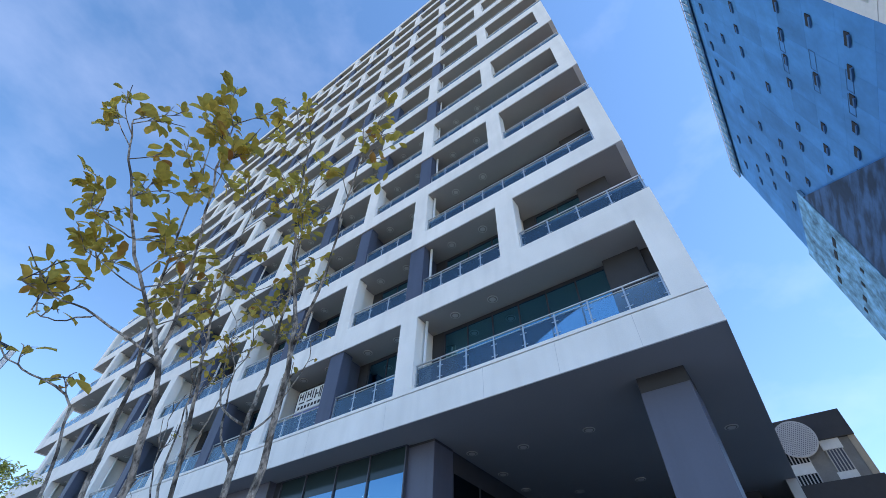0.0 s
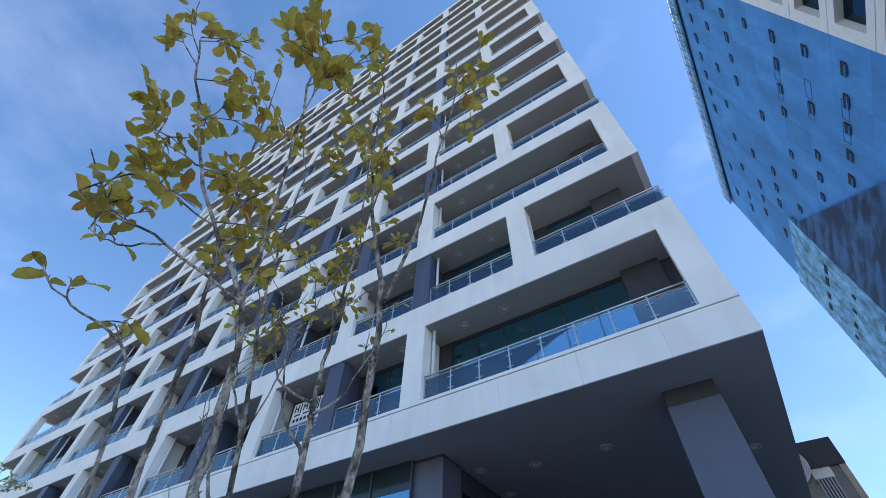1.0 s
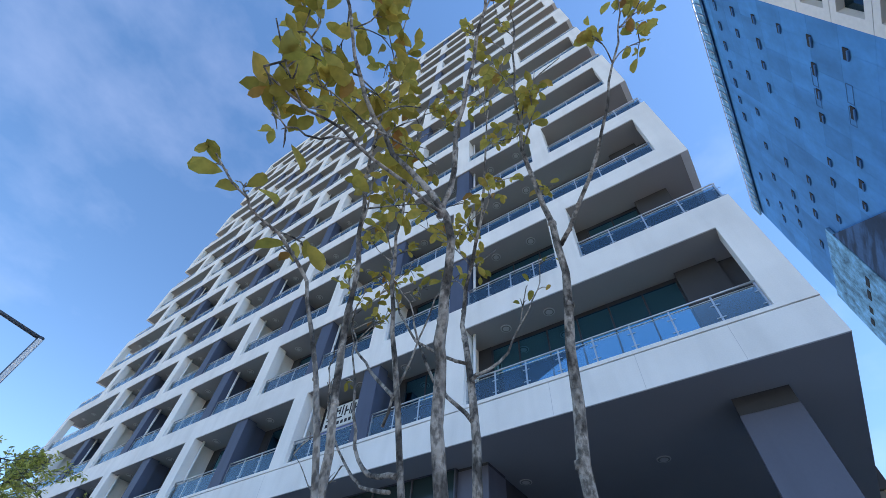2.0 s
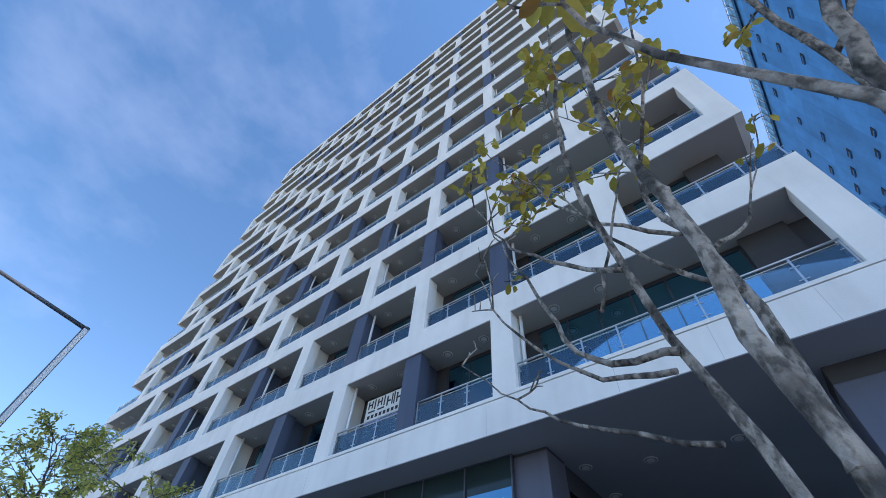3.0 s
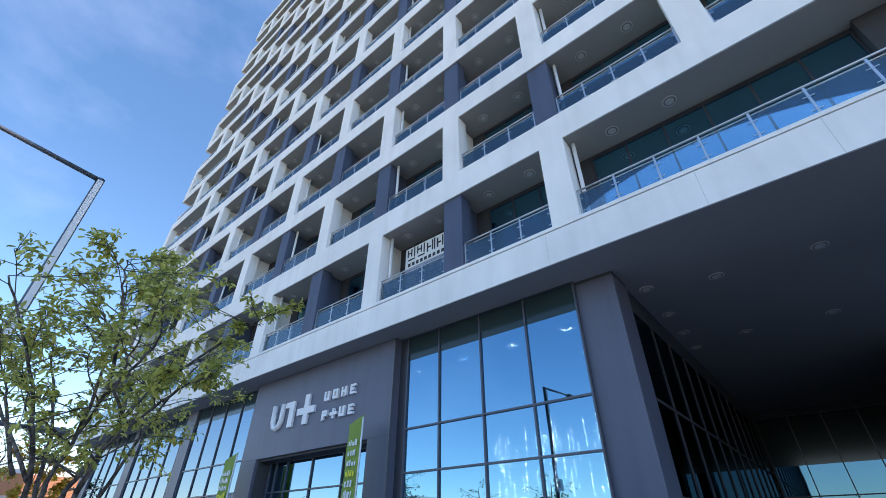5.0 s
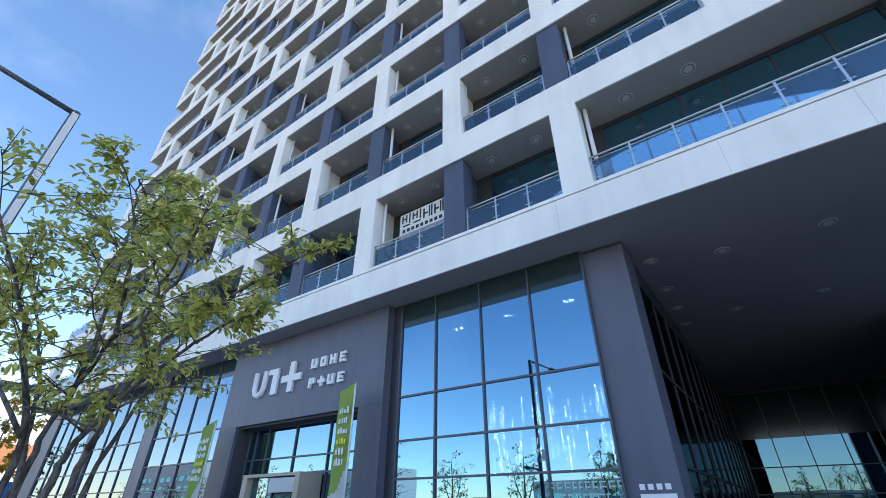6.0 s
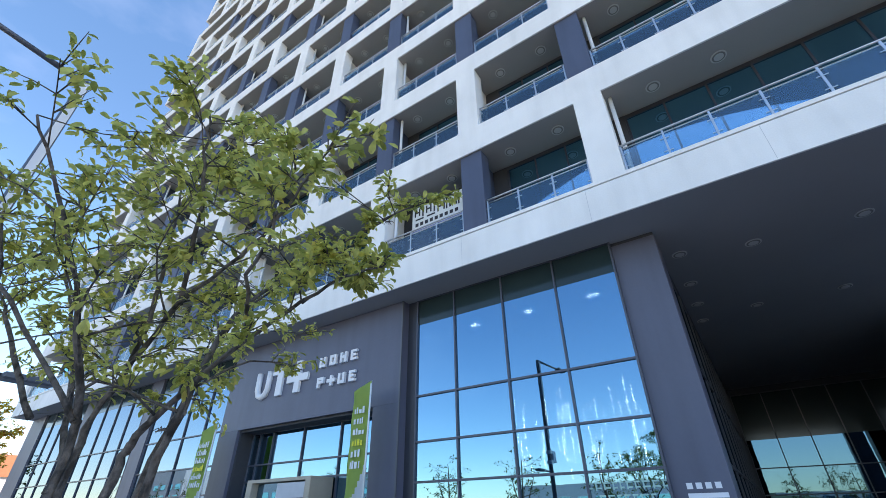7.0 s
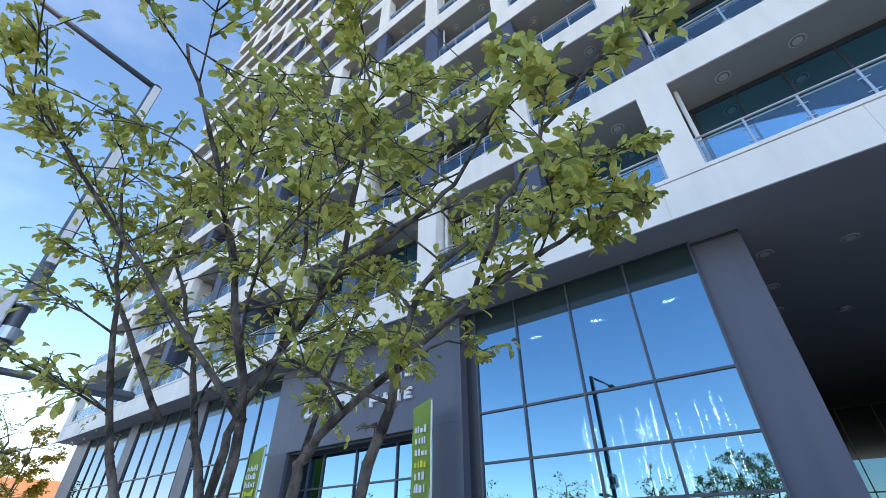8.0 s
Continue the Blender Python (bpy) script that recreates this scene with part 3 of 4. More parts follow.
# pale lettering bars stuck on the lobby glass
decal = thing("window_lettering", "pale green lettering bars stuck on the lobby glass", "lettering")
q = random.Random(12)
for z, xa, xb in ((2.06, -2.25, -0.95), (1.86, -2.05, -1.1)):
    while xa < xb:
        w = q.uniform(0.08, 0.14)
        bm = B()
        box(bm, xa, xa + w, YG - 0.012, YG - 0.006, z + 0.10, z + 0.125)
        box(bm, xa + 0.01, xa + 0.035, YG - 0.012, YG - 0.006, z, z + 0.098)
        box(bm, xa + 0.036, xa + w, YG - 0.012, YG - 0.006, z + 0.02, z + 0.045)
        part("letter_bar", bm, TEAL, decal)
        xa += w + 0.035
# small plate of writing on the corner pier
plate = thing("pier_lettering", "small white lettering bars on the corner pier", "sign")
for k in range(4):
    part("letter_bar", box(B(), -0.62 + k * 0.14, -0.53 + k * 0.14, 1.094, 1.10, 2.03, 2.12), SIGNW, plate)
part("letter_bar", box(B(), -0.63, -0.05, 1.094, 1.10, 1.90, 1.97), SIGNW, plate)


# ---- upright flag banners ----
def flag_banner(x, y, w, z0, z1, lean):
    b = thing("flag_banner", "tall green and white advertising banner on a thin pole", "banner", (x, y, 0), group="flag banners")
    part("pole", tube(B(), [(0, 0, 0), (0, 0, z1 - 0.1), (lean, 0, z1 + 0.2)], [0.015, 0.013, 0.008], 8), STEEL, b)
    part("base", disc(B(), 0, 0, 0.05, 0.22, 0.1), CONC, b)
    bm = B()
    rows, cols = 56, 8
    vs = [[bm.verts.new((-w + w * c / cols, 0.014 * math.sin(0.4 * k + 3 * c / cols), z0 + (z1 - z0) * k / rows + 0.2 * c / cols * (k / rows))) for c in range(cols + 1)] for k in range(rows + 1)]
    for k in range(rows):
        for c in range(cols):
            f = bm.faces.new((vs[k][c], vs[k][c + 1], vs[k + 1][c + 1], vs[k + 1][c]))
            f.material_index = 1 if k < 14 + 0.22 * c * c else 0
            f.smooth = True
    bmesh.ops.solidify(bm, geom=bm.faces[:], thickness=0.004)
    cloth = part("cloth", bm, BANNERG, b)
    cloth.data.materials.append(BANNERW)
    h = z1 - z0
    part("border", tube(B(), [(0.0, -0.02, z0), (0.0, -0.02, z1 + 0.12)], [0.022, 0.022], 8), BANNERW, b, "white stitched sleeve")
    q = random.Random(int(w * 100))
    for k in range(6):
        zc = z0 + h * (0.45 + 0.075 * k)
        x0 = -w + 0.12
        while x0 < -0.16:
            bw = q.uniform(0.03, 0.08)
            part("letter_bar", box(B(), x0, x0 + bw, -0.046, -0.040, zc, zc + q.uniform(0.09, 0.17)), BANNERY if k == 2 else BANNERW, b)
            x0 += bw + q.uniform(0.02, 0.05)
    return b


flag_banner(-6.98, 0.2, 0.58, 1.2, 4.42, 0.0)
flag_banner(-13.5, 0.2, 0.80, 1.2, 4.12, 0.0)

# ---- cloth notice on the second floor balcony ----
notice = thing("balcony_notice", "white and blue cloth notice hung behind a balcony railing", "banner")
part("upper_cloth", box(B(), -6.27, -4.3, 0.72, 0.735, 9.17, 9.97), BANNERW, notice)
part("lower_cloth", box(B(), -6.27, -4.3, 0.72, 0.735, 8.3, 9.166), BANNERB, notice)
part("lower_hem", box(B(), -6.27, -4.48, 0.712, 0.719, 9.10, 9.14), BANNERW, notice)
q = random.Random(31)
for k in range(4):
    x = -6.18 + k * 0.43
    strokes = [(x, x + 0.05, 9.62, 9.90), (x + 0.16, x + 0.21, 9.62, 9.90), (x + 0.05, x + 0.16, 9.74, 9.79), (x + 0.29, x + 0.34, 9.56, 9.93), (x + 0.04, x + 0.34, 9.47, 9.52)]
    if k > 1:
        strokes = [(x, x + 0.06, 9.50, 9.86), (x + 0.06, x + 0.18, 9.64, 9.70), (x + 0.22, x + 0.27, 9.50, 9.90), (x + 0.31, x + 0.36, 9.48, 9.93)]
    bm = B()
    for x0, x1, z0, z1 in strokes:
        box(bm, x0, x1, 0.71, 0.719, z0, z1)
    part("letter_bar", bm, INK, notice)
for k in range(9):
    part("letter_bar", box(B(), -6.14 + k * 0.18, -6.03 + k * 0.18, 0.71, 0.719, 9.24, 9.36), INK, notice)
for k in range(4):
    x = -6.18
    while x < -4.7:
        w = q.uniform(0.08, 0.3)
        part("letter_bar", box(B(), x, x + w, 0.71, 0.719, 8.44 + k * 0.165, 8.53 + k * 0.165), BANNERW, notice)
        x += w + 0.05

# ---- potted plant beside the notice ----
plant = thing("potted_plant", "leafy green plant in a clay pot behind the railing", "plant", (-6.33, 0.42, 7.092))
part("pot", tube(B(), [(0, 0, 0), (0, 0, 0.42)], [0.13, 0.18], 14), TERRA, plant)
# ---- street lamp ----
lamp = thing("street_lamp", "dark grey street lamp with two arms beside the pavement", "street lamp", (-6.2, -7.37, 0))
part("pole", tube(B(), [(0, 0, 0), (0, 0, 7.33)], [0.085, 0.065], 12), POLE, lamp)
part("base", box(B(), -0.2, 0.2, -0.2, 0.2, 0, 0.35, 0.02), POLE, lamp)
part("arm", tube(B(), [(0, 0.0, 7.30), (0.1, -2.0, 7.40)], [0.045, 0.035], 8), POLE, lamp)
part("lamp_head", box(B(), 0.0, 0.26, -2.65, -1.95, 7.35, 7.45, 0.03), POLE, lamp)
part("lower_arm", tube(B(), [(0, 0, 3.08), (0, 0.8, 3.08)], [0.035, 0.03], 8), POLE, lamp)
part("lower_head", box(B(), -0.1, 0.1, 0.75, 1.25, 3.04, 3.12, 0.02), POLE, lamp)
part("clamp", disc(B(), 0, 0, 3.4, 0.12, 0.12), STEEL, lamp)
part("clamp", disc(B(), 0, 0, 3.75, 0.12, 0.12), STEEL, lamp)
part("control_box", box(B(), -0.12, 0.12, -0.34, -0.08, 3.4, 3.8, 0.015), PIPEW, lamp, "pale control box strapped to the pole")
part("pale_strip", box(B(), 0.062, 0.10, -0.045, 0.045, 4.2, 7.25), PIPEW, lamp, "pale strip up the pole")


# ---- trees ----
def leaf_shape(bm, p, d, up, size, width=0.62):
    """One pointed leaf, folded along its midrib."""
    d = d.normalized()
    s = d.cross(up)
    if s.length < 1e-3:
        s = d.cross(Vector((1, 0, 0)))
    s.normalize()
    nrm = s.cross(d)
    w = size * width * 0.5
    rib = [bm.verts.new(p + d * size * k - nrm * size * c) for k, c in ((0, 0), (0.4, -0.02), (0.75, 0.03), (1.0, 0.12))]
    for sgn in (1, -1):
        e = [bm.verts.new(p + d * size * k + s * w * f * sgn + nrm * w * h) for k, f, h in ((0.22, 0.62, 0.2), (0.58, 1.0, 0.36), (0.86, 0.72, 0.22))]
        for q in ((rib[0], rib[1], e[0]), (e[0], rib[1], e[1]), (rib[1], rib[2], e[1]), (e[1], rib[2], e[2]), (e[2], rib[2], rib[3])):
            bm.faces.new(q if sgn > 0 else q[::-1]).smooth = True


def plant_leaves(plant):
    bm, q = B(), random.Random(21)
    for i in range(90):
        a, h = q.uniform(0, 2 * math.pi), q.uniform(0.35, 1.25)
        leaf_shape(bm, Vector((0.12 * math.cos(a) * q.random(), 0.12 * math.sin(a) * q.random(), h)), Vector((math.cos(a), math.sin(a), q.uniform(-0.2, 0.8))), Vector((0, 0, 1)), q.uniform(0.12, 0.22), 0.45)
    part("foliage", bm, LEAF3, plant)


plant_leaves(plant)


def smooth_line(points, n=4):
    """Points on a smooth curve through the given ones."""
    p = [Vector(q) for q in points]
    out = []
    for i in range(len(p) - 1):
        a, b, c, d = p[max(i - 1, 0)], p[i], p[i + 1], p[min(i + 2, len(p) - 1)]
        for k in range(n):
            t = k / n
            out.append(0.5 * ((2 * b) + (c - a) * t + (2 * a - 5 * b + 4 * c - d) * t * t + (3 * b - a - 3 * c + d) * t ** 3))
    out.append(p[-1])
    return out


def tree(name, label, at, stems, bark, leafmat, rnd, limbs, limb_len, twigs, leaves, leaf_size, leaf_from, spread=0.7, rise=0.5, droop=0.0, sides=8, clump=0.09, width=0.6, shell=None):
    """stems: a list of (points, base radius, tip radius). Limbs grow from the stems' upper parts, twigs from limbs, leaves at twigs' ends.
    shell: the middle and half sizes of the rounded crown, beyond which nothing grows, and the height of its underside."""
    t = thing(name, label, "tree", at)
    lv = B()

    def outside(p):
        if not shell:
            return False
        v = Vector([(p[k] - shell[0][k]) / shell[1][k] for k in range(3)])
        return p[2] < shell[2] + 0.15 * noise.noise(p * 2.3) or v.length > 0.93 + 0.12 * noise.noise(p * 1.7)

    for pts, r0, r1, *own in stems:
        n_limbs, n_leaves, n_size, reach = (own + [1.0])[:4] if own else (limbs, leaves, leaf_size, 1.0)
        stray = len(own) == 5                       # a long shoot that pokes out of the crown
        line = smooth_line(pts)
        line = [q + Vector((rnd.uniform(-1, 1), rnd.uniform(-1, 1), 0)) * 0.012 for q in line]
        rad = [(r0 + (r1 - r0) * k / (len(line) - 1)) * rnd.uniform(0.92, 1.1) for k in range(len(line))]
        bm = B()
        tube(bm, line, rad, sides)
        for q in range(7):
            k = rnd.randrange(1, len(line) - 1)
            bmesh.ops.create_icosphere(bm, subdivisions=1, radius=rad[k] * rnd.uniform(1.0, 1.25), matrix=Matrix.Translation(line[k] + Vector((rnd.uniform(-1, 1), rnd.uniform(-1, 1), 0)) * rad[k] * 0.3))
        trunk = part("stem", bm, bark, t)
        for q in range(n_limbs):
            br = B()
            k = int(len(line) * (leaf_from + (1 - leaf_from) * (q + rnd.random()) / n_limbs))
            k = min(k, len(line) - 1)
            p = line[k]
            ang = rnd.uniform(0, 2 * math.pi)
            d = Vector((math.cos(ang) * spread, math.sin(ang) * spread, rise + rnd.uniform(-0.25, 0.35))).normalized()
            ln = limb_len * reach * rnd.uniform(0.5, 1.15)
            while ln > 0.12 and not stray and outside(p + d * ln):
                ln *= 0.8
            mid = p + d * ln * 0.5 + Vector((rnd.uniform(-1, 1), rnd.uniform(-1, 1), rnd.uniform(-1, 1))) * ln * 0.07
            end = p + d * ln + Vector((rnd.uniform(-1, 1), rnd.uniform(-1, 1), rnd.uniform(-0.6, 1) - droop)) * ln * 0.2
            lr = max(rad[k] * 0.5, 0.004)
            cl = smooth_line((p, mid, end), 3)
            tube(br, cl, [lr + (0.0025 - lr) * j / (len(cl) - 1) for j in range(len(cl))], 5)
            for w in range(twigs):
                s = rnd.uniform(0.3, 1.0)
                b0 = cl[min(int(s * (len(cl) - 1)), len(cl) - 1)]
                td = (d + Vector((rnd.uniform(-1, 1), rnd.uniform(-1, 1), rnd.uniform(-0.7, 0.9))) * 0.9).normalized()
                tl = ln * rnd.uniform(0.2, 0.45)
                b1 = b0 + td * tl + Vector((0, 0, -droop * tl * 0.3))
                tube(br, [b0, (b0 + b1) / 2 + Vector((0, 0, 0.01)), b1], [0.0035, 0.0028, 0.0015], 4, False)
                for y in range(n_leaves):
                    f = rnd.uniform(0.25, 1.05)
                    if not stray and outside(b0.lerp(b1, f)):
                        continue
                    lp = b0.lerp(b1, f) + Vector((rnd.uniform(-1, 1), rnd.uniform(-1, 1), rnd.uniform(-1, 1))) * clump * 0.3
                    ld = (td * 0.6 + Vector((rnd.uniform(-1, 1), rnd.uniform(-1, 1), rnd.uniform(-1.1, 0.35)))).normalized()
                    up = Vector((rnd.uniform(-0.5, 0.5), rnd.uniform(-0.5, 0.5), 1)).normalized()
                    leaf_shape(lv, lp, ld, up, n_size * rnd.uniform(0.6, 1.25), width)
            part("branch", br, bark, trunk)
    part("crown", lv, leafmat, t)
    return t


rnd = random.Random(7)
tree("young_tree", "slender multi-stemmed young tree with sparse yellowing leaves", (0, 0, 0), [
    (((5.05, -6.95, 0), (5.02, -6.95, 1.5), (5.03, -6.95, 2.5), (5.14, -7.07, 3.19), (5.12, -7.22, 3.7), (5.2, -7.45, 4.2), (5.35, -7.65, 4.8)), 0.0279, 0.004),
    (((5.14, -7.07, 3.19), (5.45, -7.2, 3.55), (5.72, -7.38, 4.0), (5.9, -7.5, 4.4)), 0.0115, 0.003, 7, 3, 0.08, 0.8),
    (((4.55, -6.8, 0), (4.56, -6.8, 1.5), (4.54, -6.85, 2.8), (4.45, -6.8, 3.35), (4.68, -6.98, 3.9), (4.95, -7.3, 4.8)), 0.0262, 0.004),
    (((4.95, -7.3, 0), (4.9, -7.4, 1.3), (4.83, -7.46, 2.2), (4.86, -7.52, 2.5), (4.94, -7.67, 2.81), (4.8, -7.85, 3.15), (4.75, -8.1, 3.5), (4.8, -8.4, 3.95), (4.86, -8.55, 4.2)), 0.0221, 0.004, 13, 4, 0.095, 0.95),
    (((4.94, -7.67, 2.81), (5.02, -7.75, 3.1), (5.2, -7.9, 3.45), (5.4, -8.1, 3.85), (5.46, -8.15, 4.1)), 0.0115, 0.003, 11, 4, 0.092, 0.85),
    (((4.55, -7.3, 0), (4.5, -7.4, 1.4), (4.46, -7.5, 2.2), (4.44, -7.55, 2.71), (4.5, -7.7, 3.2), (4.65, -7.9, 3.8), (4.8, -8.05, 4.35)), 0.0197, 0.004, 12, 4, 0.088, 0.95),
    (((4.62, -7.0, 0), (4.5, -7.0, 1.4), (4.29, -7.06, 2.68), (4.25, -7.2, 3.3), (4.4, -7.4, 3.9), (4.5, -7.5, 4.75)), 0.0197, 0.004),
    (((4.29, -7.06, 2.68), (4.02, -7.0, 2.96), (3.82, -7.0, 3.25), (3.65, -7.0, 3.7)), 0.0098, 0.003, 6, 3, 0.065),
    (((4.53, -6.87, 2.9), (4.25, -6.95, 3.1), (4.05, -6.95, 3.5), (3.9, -6.95, 4.0)), 0.0098, 0.003, 6, 3, 0.065),
    (((4.9, -7.4, 0), (4.82, -7.6, 1.3), (4.66, -7.7, 2.1), (4.49, -7.8, 2.63), (4.5, -8.02, 2.70), (4.5, -8.15, 2.72)), 0.0107, 0.003, 4, 1, 0.09, 0.38),
    (((4.94, -7.67, 2.81), (4.8, -8.0, 2.95), (4.72, -8.2, 2.98), (4.7, -8.33, 2.99)), 0.0074, 0.003, 5, 2, 0.10, 0.6),
    (((4.75, -8.1, 3.5), (4.68, -8.25, 3.55), (4.62, -8.36, 3.62)), 0.005, 0.002, 5, 3, 0.095, 0.5),
    (((4.79, -7.9, 3.2), (4.70, -8.1, 3.28), (4.62, -8.22, 3.36)), 0.005, 0.002, 5, 3, 0.095, 0.5),
    (((4.8, -8.0, 2.95), (4.72, -8.12, 2.88), (4.66, -8.22, 2.90)), 0.005, 0.002, 3, 1, 0.10, 0.45),
    (((4.33, -7.05, 2.35), (4.09, -7.0, 2.45), (3.98, -7.0, 2.72), (3.84, -7.0, 3.15), (3.74, -7.0, 3.45)), 0.012, 0.002, 3, 1, 0.06, 0.6),
    (((4.30, -7.05, 2.3), (4.05, -7.0, 2.42), (3.80, -7.0, 2.75), (3.68, -7.0, 3.1)), 0.009, 0.002, 3, 0, 0.06, 0.6),
    (((4.33, -7.05, 2.1), (4.0, -7.0, 2.27), (3.83, -7.0, 2.4), (3.60, -7.0, 2.62)), 0.007, 0.0015, 2, 0, 0.06, 0.5),
    (((4.17, -7.0, 2.62), (4.28, -7.0, 2.95), (4.45, -7.0, 3.4), (4.52, -7.0, 3.8)), 0.007, 0.0015, 3, 2, 0.07, 0.6),
    (((4.55, -6.85, 2.6), (4.3, -6.9, 2.95), (4.15, -6.9, 3.4), (4.0, -6.95, 3.7)), 0.01, 0.002, 3, 1, 0.065, 0.6),
    (((4.54, -6.87, 2.8), (4.7, -6.8, 2.95), (4.85, -6.75, 3.25)), 0.01, 0.002, 2, 1, 0.065, 0.5),
], BARK1, LEAF1, rnd, 10, 0.40, 3, 4, 0.078, 0.62, 0.65, 0.7, width=0.52)

rnd = random.Random(11)
green_tree = tree("green_tree", "multi-stemmed young tree with spreading green leafy branches", (0, 0, 0), [
    (((-2.5, -6.8, 0), (-2.6, -6.8, 1.2), (-2.74, -6.8, 1.89), (-3.06, -6.8, 2.4), (-3.2, -6.9, 2.8), (-3.3, -7.05, 3.2), (-3.25, -7.15, 3.45)), 0.0288, 0.006),
    (((-2.15, -6.8, 0), (-2.1, -6.8, 1.2), (-2.04, -6.8, 1.85), (-1.97, -6.8, 2.0), (-1.7, -6.8, 2.16), (-1.25, -6.75, 2.4), (-0.98, -6.68, 2.55), (-0.75, -6.6, 2.66)), 0.0288, 0.006, 9, 9, 0.058, 0.55),
    (((-2.45, -6.85, 0), (-2.55, -6.8, 1.2), (-2.61, -6.8, 1.88), (-2.54, -6.8, 2.2), (-2.29, -6.8, 2.47), (-1.94, -6.8, 2.75), (-1.39, -6.8, 2.89), (-1.18, -6.8, 3.06), (-0.85, -6.95, 3.2)), 0.0256, 0.005),
    (((-1.75, -6.7, 0), (-1.7, -6.75, 1.2), (-1.65, -6.8, 1.83), (-1.55, -6.8, 2.1), (-1.5, -6.7, 2.6), (-1.2, -6.4, 3.05), (-0.85, -6.2, 3.3)), 0.0272, 0.006),
    (((-2.2, -6.9, 0), (-2.2, -6.95, 1.4), (-2.15, -7.0, 2.1), (-2.1, -7.2, 2.6), (-2.0, -7.5, 3.1), (-1.95, -7.75, 3.45)), 0.0256, 0.006),
    (((-2.5, -6.9, 0), (-2.7, -7.0, 1.4), (-2.9, -7.2, 2.2), (-3.0, -7.4, 2.9), (-2.9, -7.6, 3.4)), 0.0240, 0.005, 10, 9, 0.058),
    (((-2.4, -6.6, 0), (-2.5, -6.5, 1.5), (-2.6, -6.3, 2.4), (-2.6, -6.1, 3.0), (-2.5, -5.95, 3.4)), 0.0240, 0.005),
    (((-1.25, -6.75, 2.4), (-0.95, -6.98, 2.55), (-0.76, -7.03, 2.72), (-0.58, -7.05, 2.86), (-0.44, -7.03, 2.98)), 0.0100, 0.003, 7, 4, 0.055, 0.3, "stray"),
    (((-0.98, -6.68, 2.55), (-0.78, -6.62, 2.64), (-0.58, -6.55, 2.68)), 0.0080, 0.003, 6, 5, 0.055, 0.25, "stray"),
    (((-1.2, -6.4, 3.05), (-0.85, -6.2, 3.3), (-0.64, -6.15, 3.34)), 0.0080, 0.003, 6, 5, 0.055, 0.3, "stray"),
    (((-1.94, -6.8, 2.75), (-1.7, -6.95, 3.2), (-1.55, -7.1, 3.5), (-1.5, -7.15, 3.7)), 0.0160, 0.005),
    (((-2.9, -7.0, 2.2), (-3.2, -7.2, 2.7), (-3.45, -7.3, 3.0), (-3.55, -7.4, 3.2)), 0.0176, 0.005),
    (((-2.15, -7.0, 2.1), (-2.5, -7.4, 2.7), (-2.6, -7.8, 3.1), (-2.5, -8.1, 3.3)), 0.0144, 0.004, 8, 9, 0.058),
    (((-2.29, -6.8, 2.47), (-2.2, -6.85, 3.0), (-2.25, -6.9, 3.6), (-2.3, -6.95, 3.9)), 0.0150, 0.004),
], BARK2, LEAF2, rnd, 12, 0.78, 8, 10, 0.059, 0.45, 0.9, 0.42, 0.6, width=0.46, shell=((-2.13, -6.92, 2.57), (1.63, 1.74, 1.57), 2.2))


def far_tree(x, y, h, mat, seed, size=0.16, label="leafy roadside tree across the street", dense=7):
    q = random.Random(seed)
    st = [(((0, 0, 0), (q.uniform(-.1, .1), 0, h * 0.3), (q.uniform(-.3, .3), q.uniform(-.3, .3), h * 0.65), (q.uniform(-.3, .3), 0, h * 0.92)), 0.12, 0.02),
          (((0, 0, h * 0.3), (0.4, 0.2, h * 0.5), (0.8, 0.4, h * 0.72)), 0.06, 0.02), (((0, 0, h * 0.3), (-0.5, -0.2, h * 0.5), (-0.8, -0.3, h * 0.75)), 0.06, 0.02)]
    return tree("street_tree", label, (x, y, 0), st, BARK2, mat, q, 9, h * 0.26, 4, dense, size, 0.3, 0.9, 0.35, 0.2, 6, 0.4)


base_tree = far_tree(-3.0, -24.0, 6.0, LEAF3, 3)
for k, (x, y, a) in enumerate(((2.5, -23.6, 70), (8.0, -24.3, 150), (-9.0, -24.0, 210), (-15.0, -23.7, 300), (14.0, -24.0, 20), (-22.0, -24.2, 110), (-30.0, -24.0, 260), (20.0, -24.0, 190), (-36.0, -23.8, 40), (-42.0, -25.0, 330), (-48.0, -23.6, 80), (-55.0, -24.6, 170), (-63.0, -24.0, 230), (-72.0, -25.2, 10), (-84.0, -24.4, 120))):
    copy_thing(base_tree, pose(x, y, 0, 0, 0, a))
far_tree(-46.0, 1.0, 9.6, LEAF4, 5, 0.3, "orange and yellow autumn tree down the street", 22)
far_tree(-13.2, -6.3, 4.7, LEAF2, 17, 0.085, "sparse green street tree further along the pavement")
far_tree(-52.0, -3.0, 7.5, LEAF3, 8, 0.28)

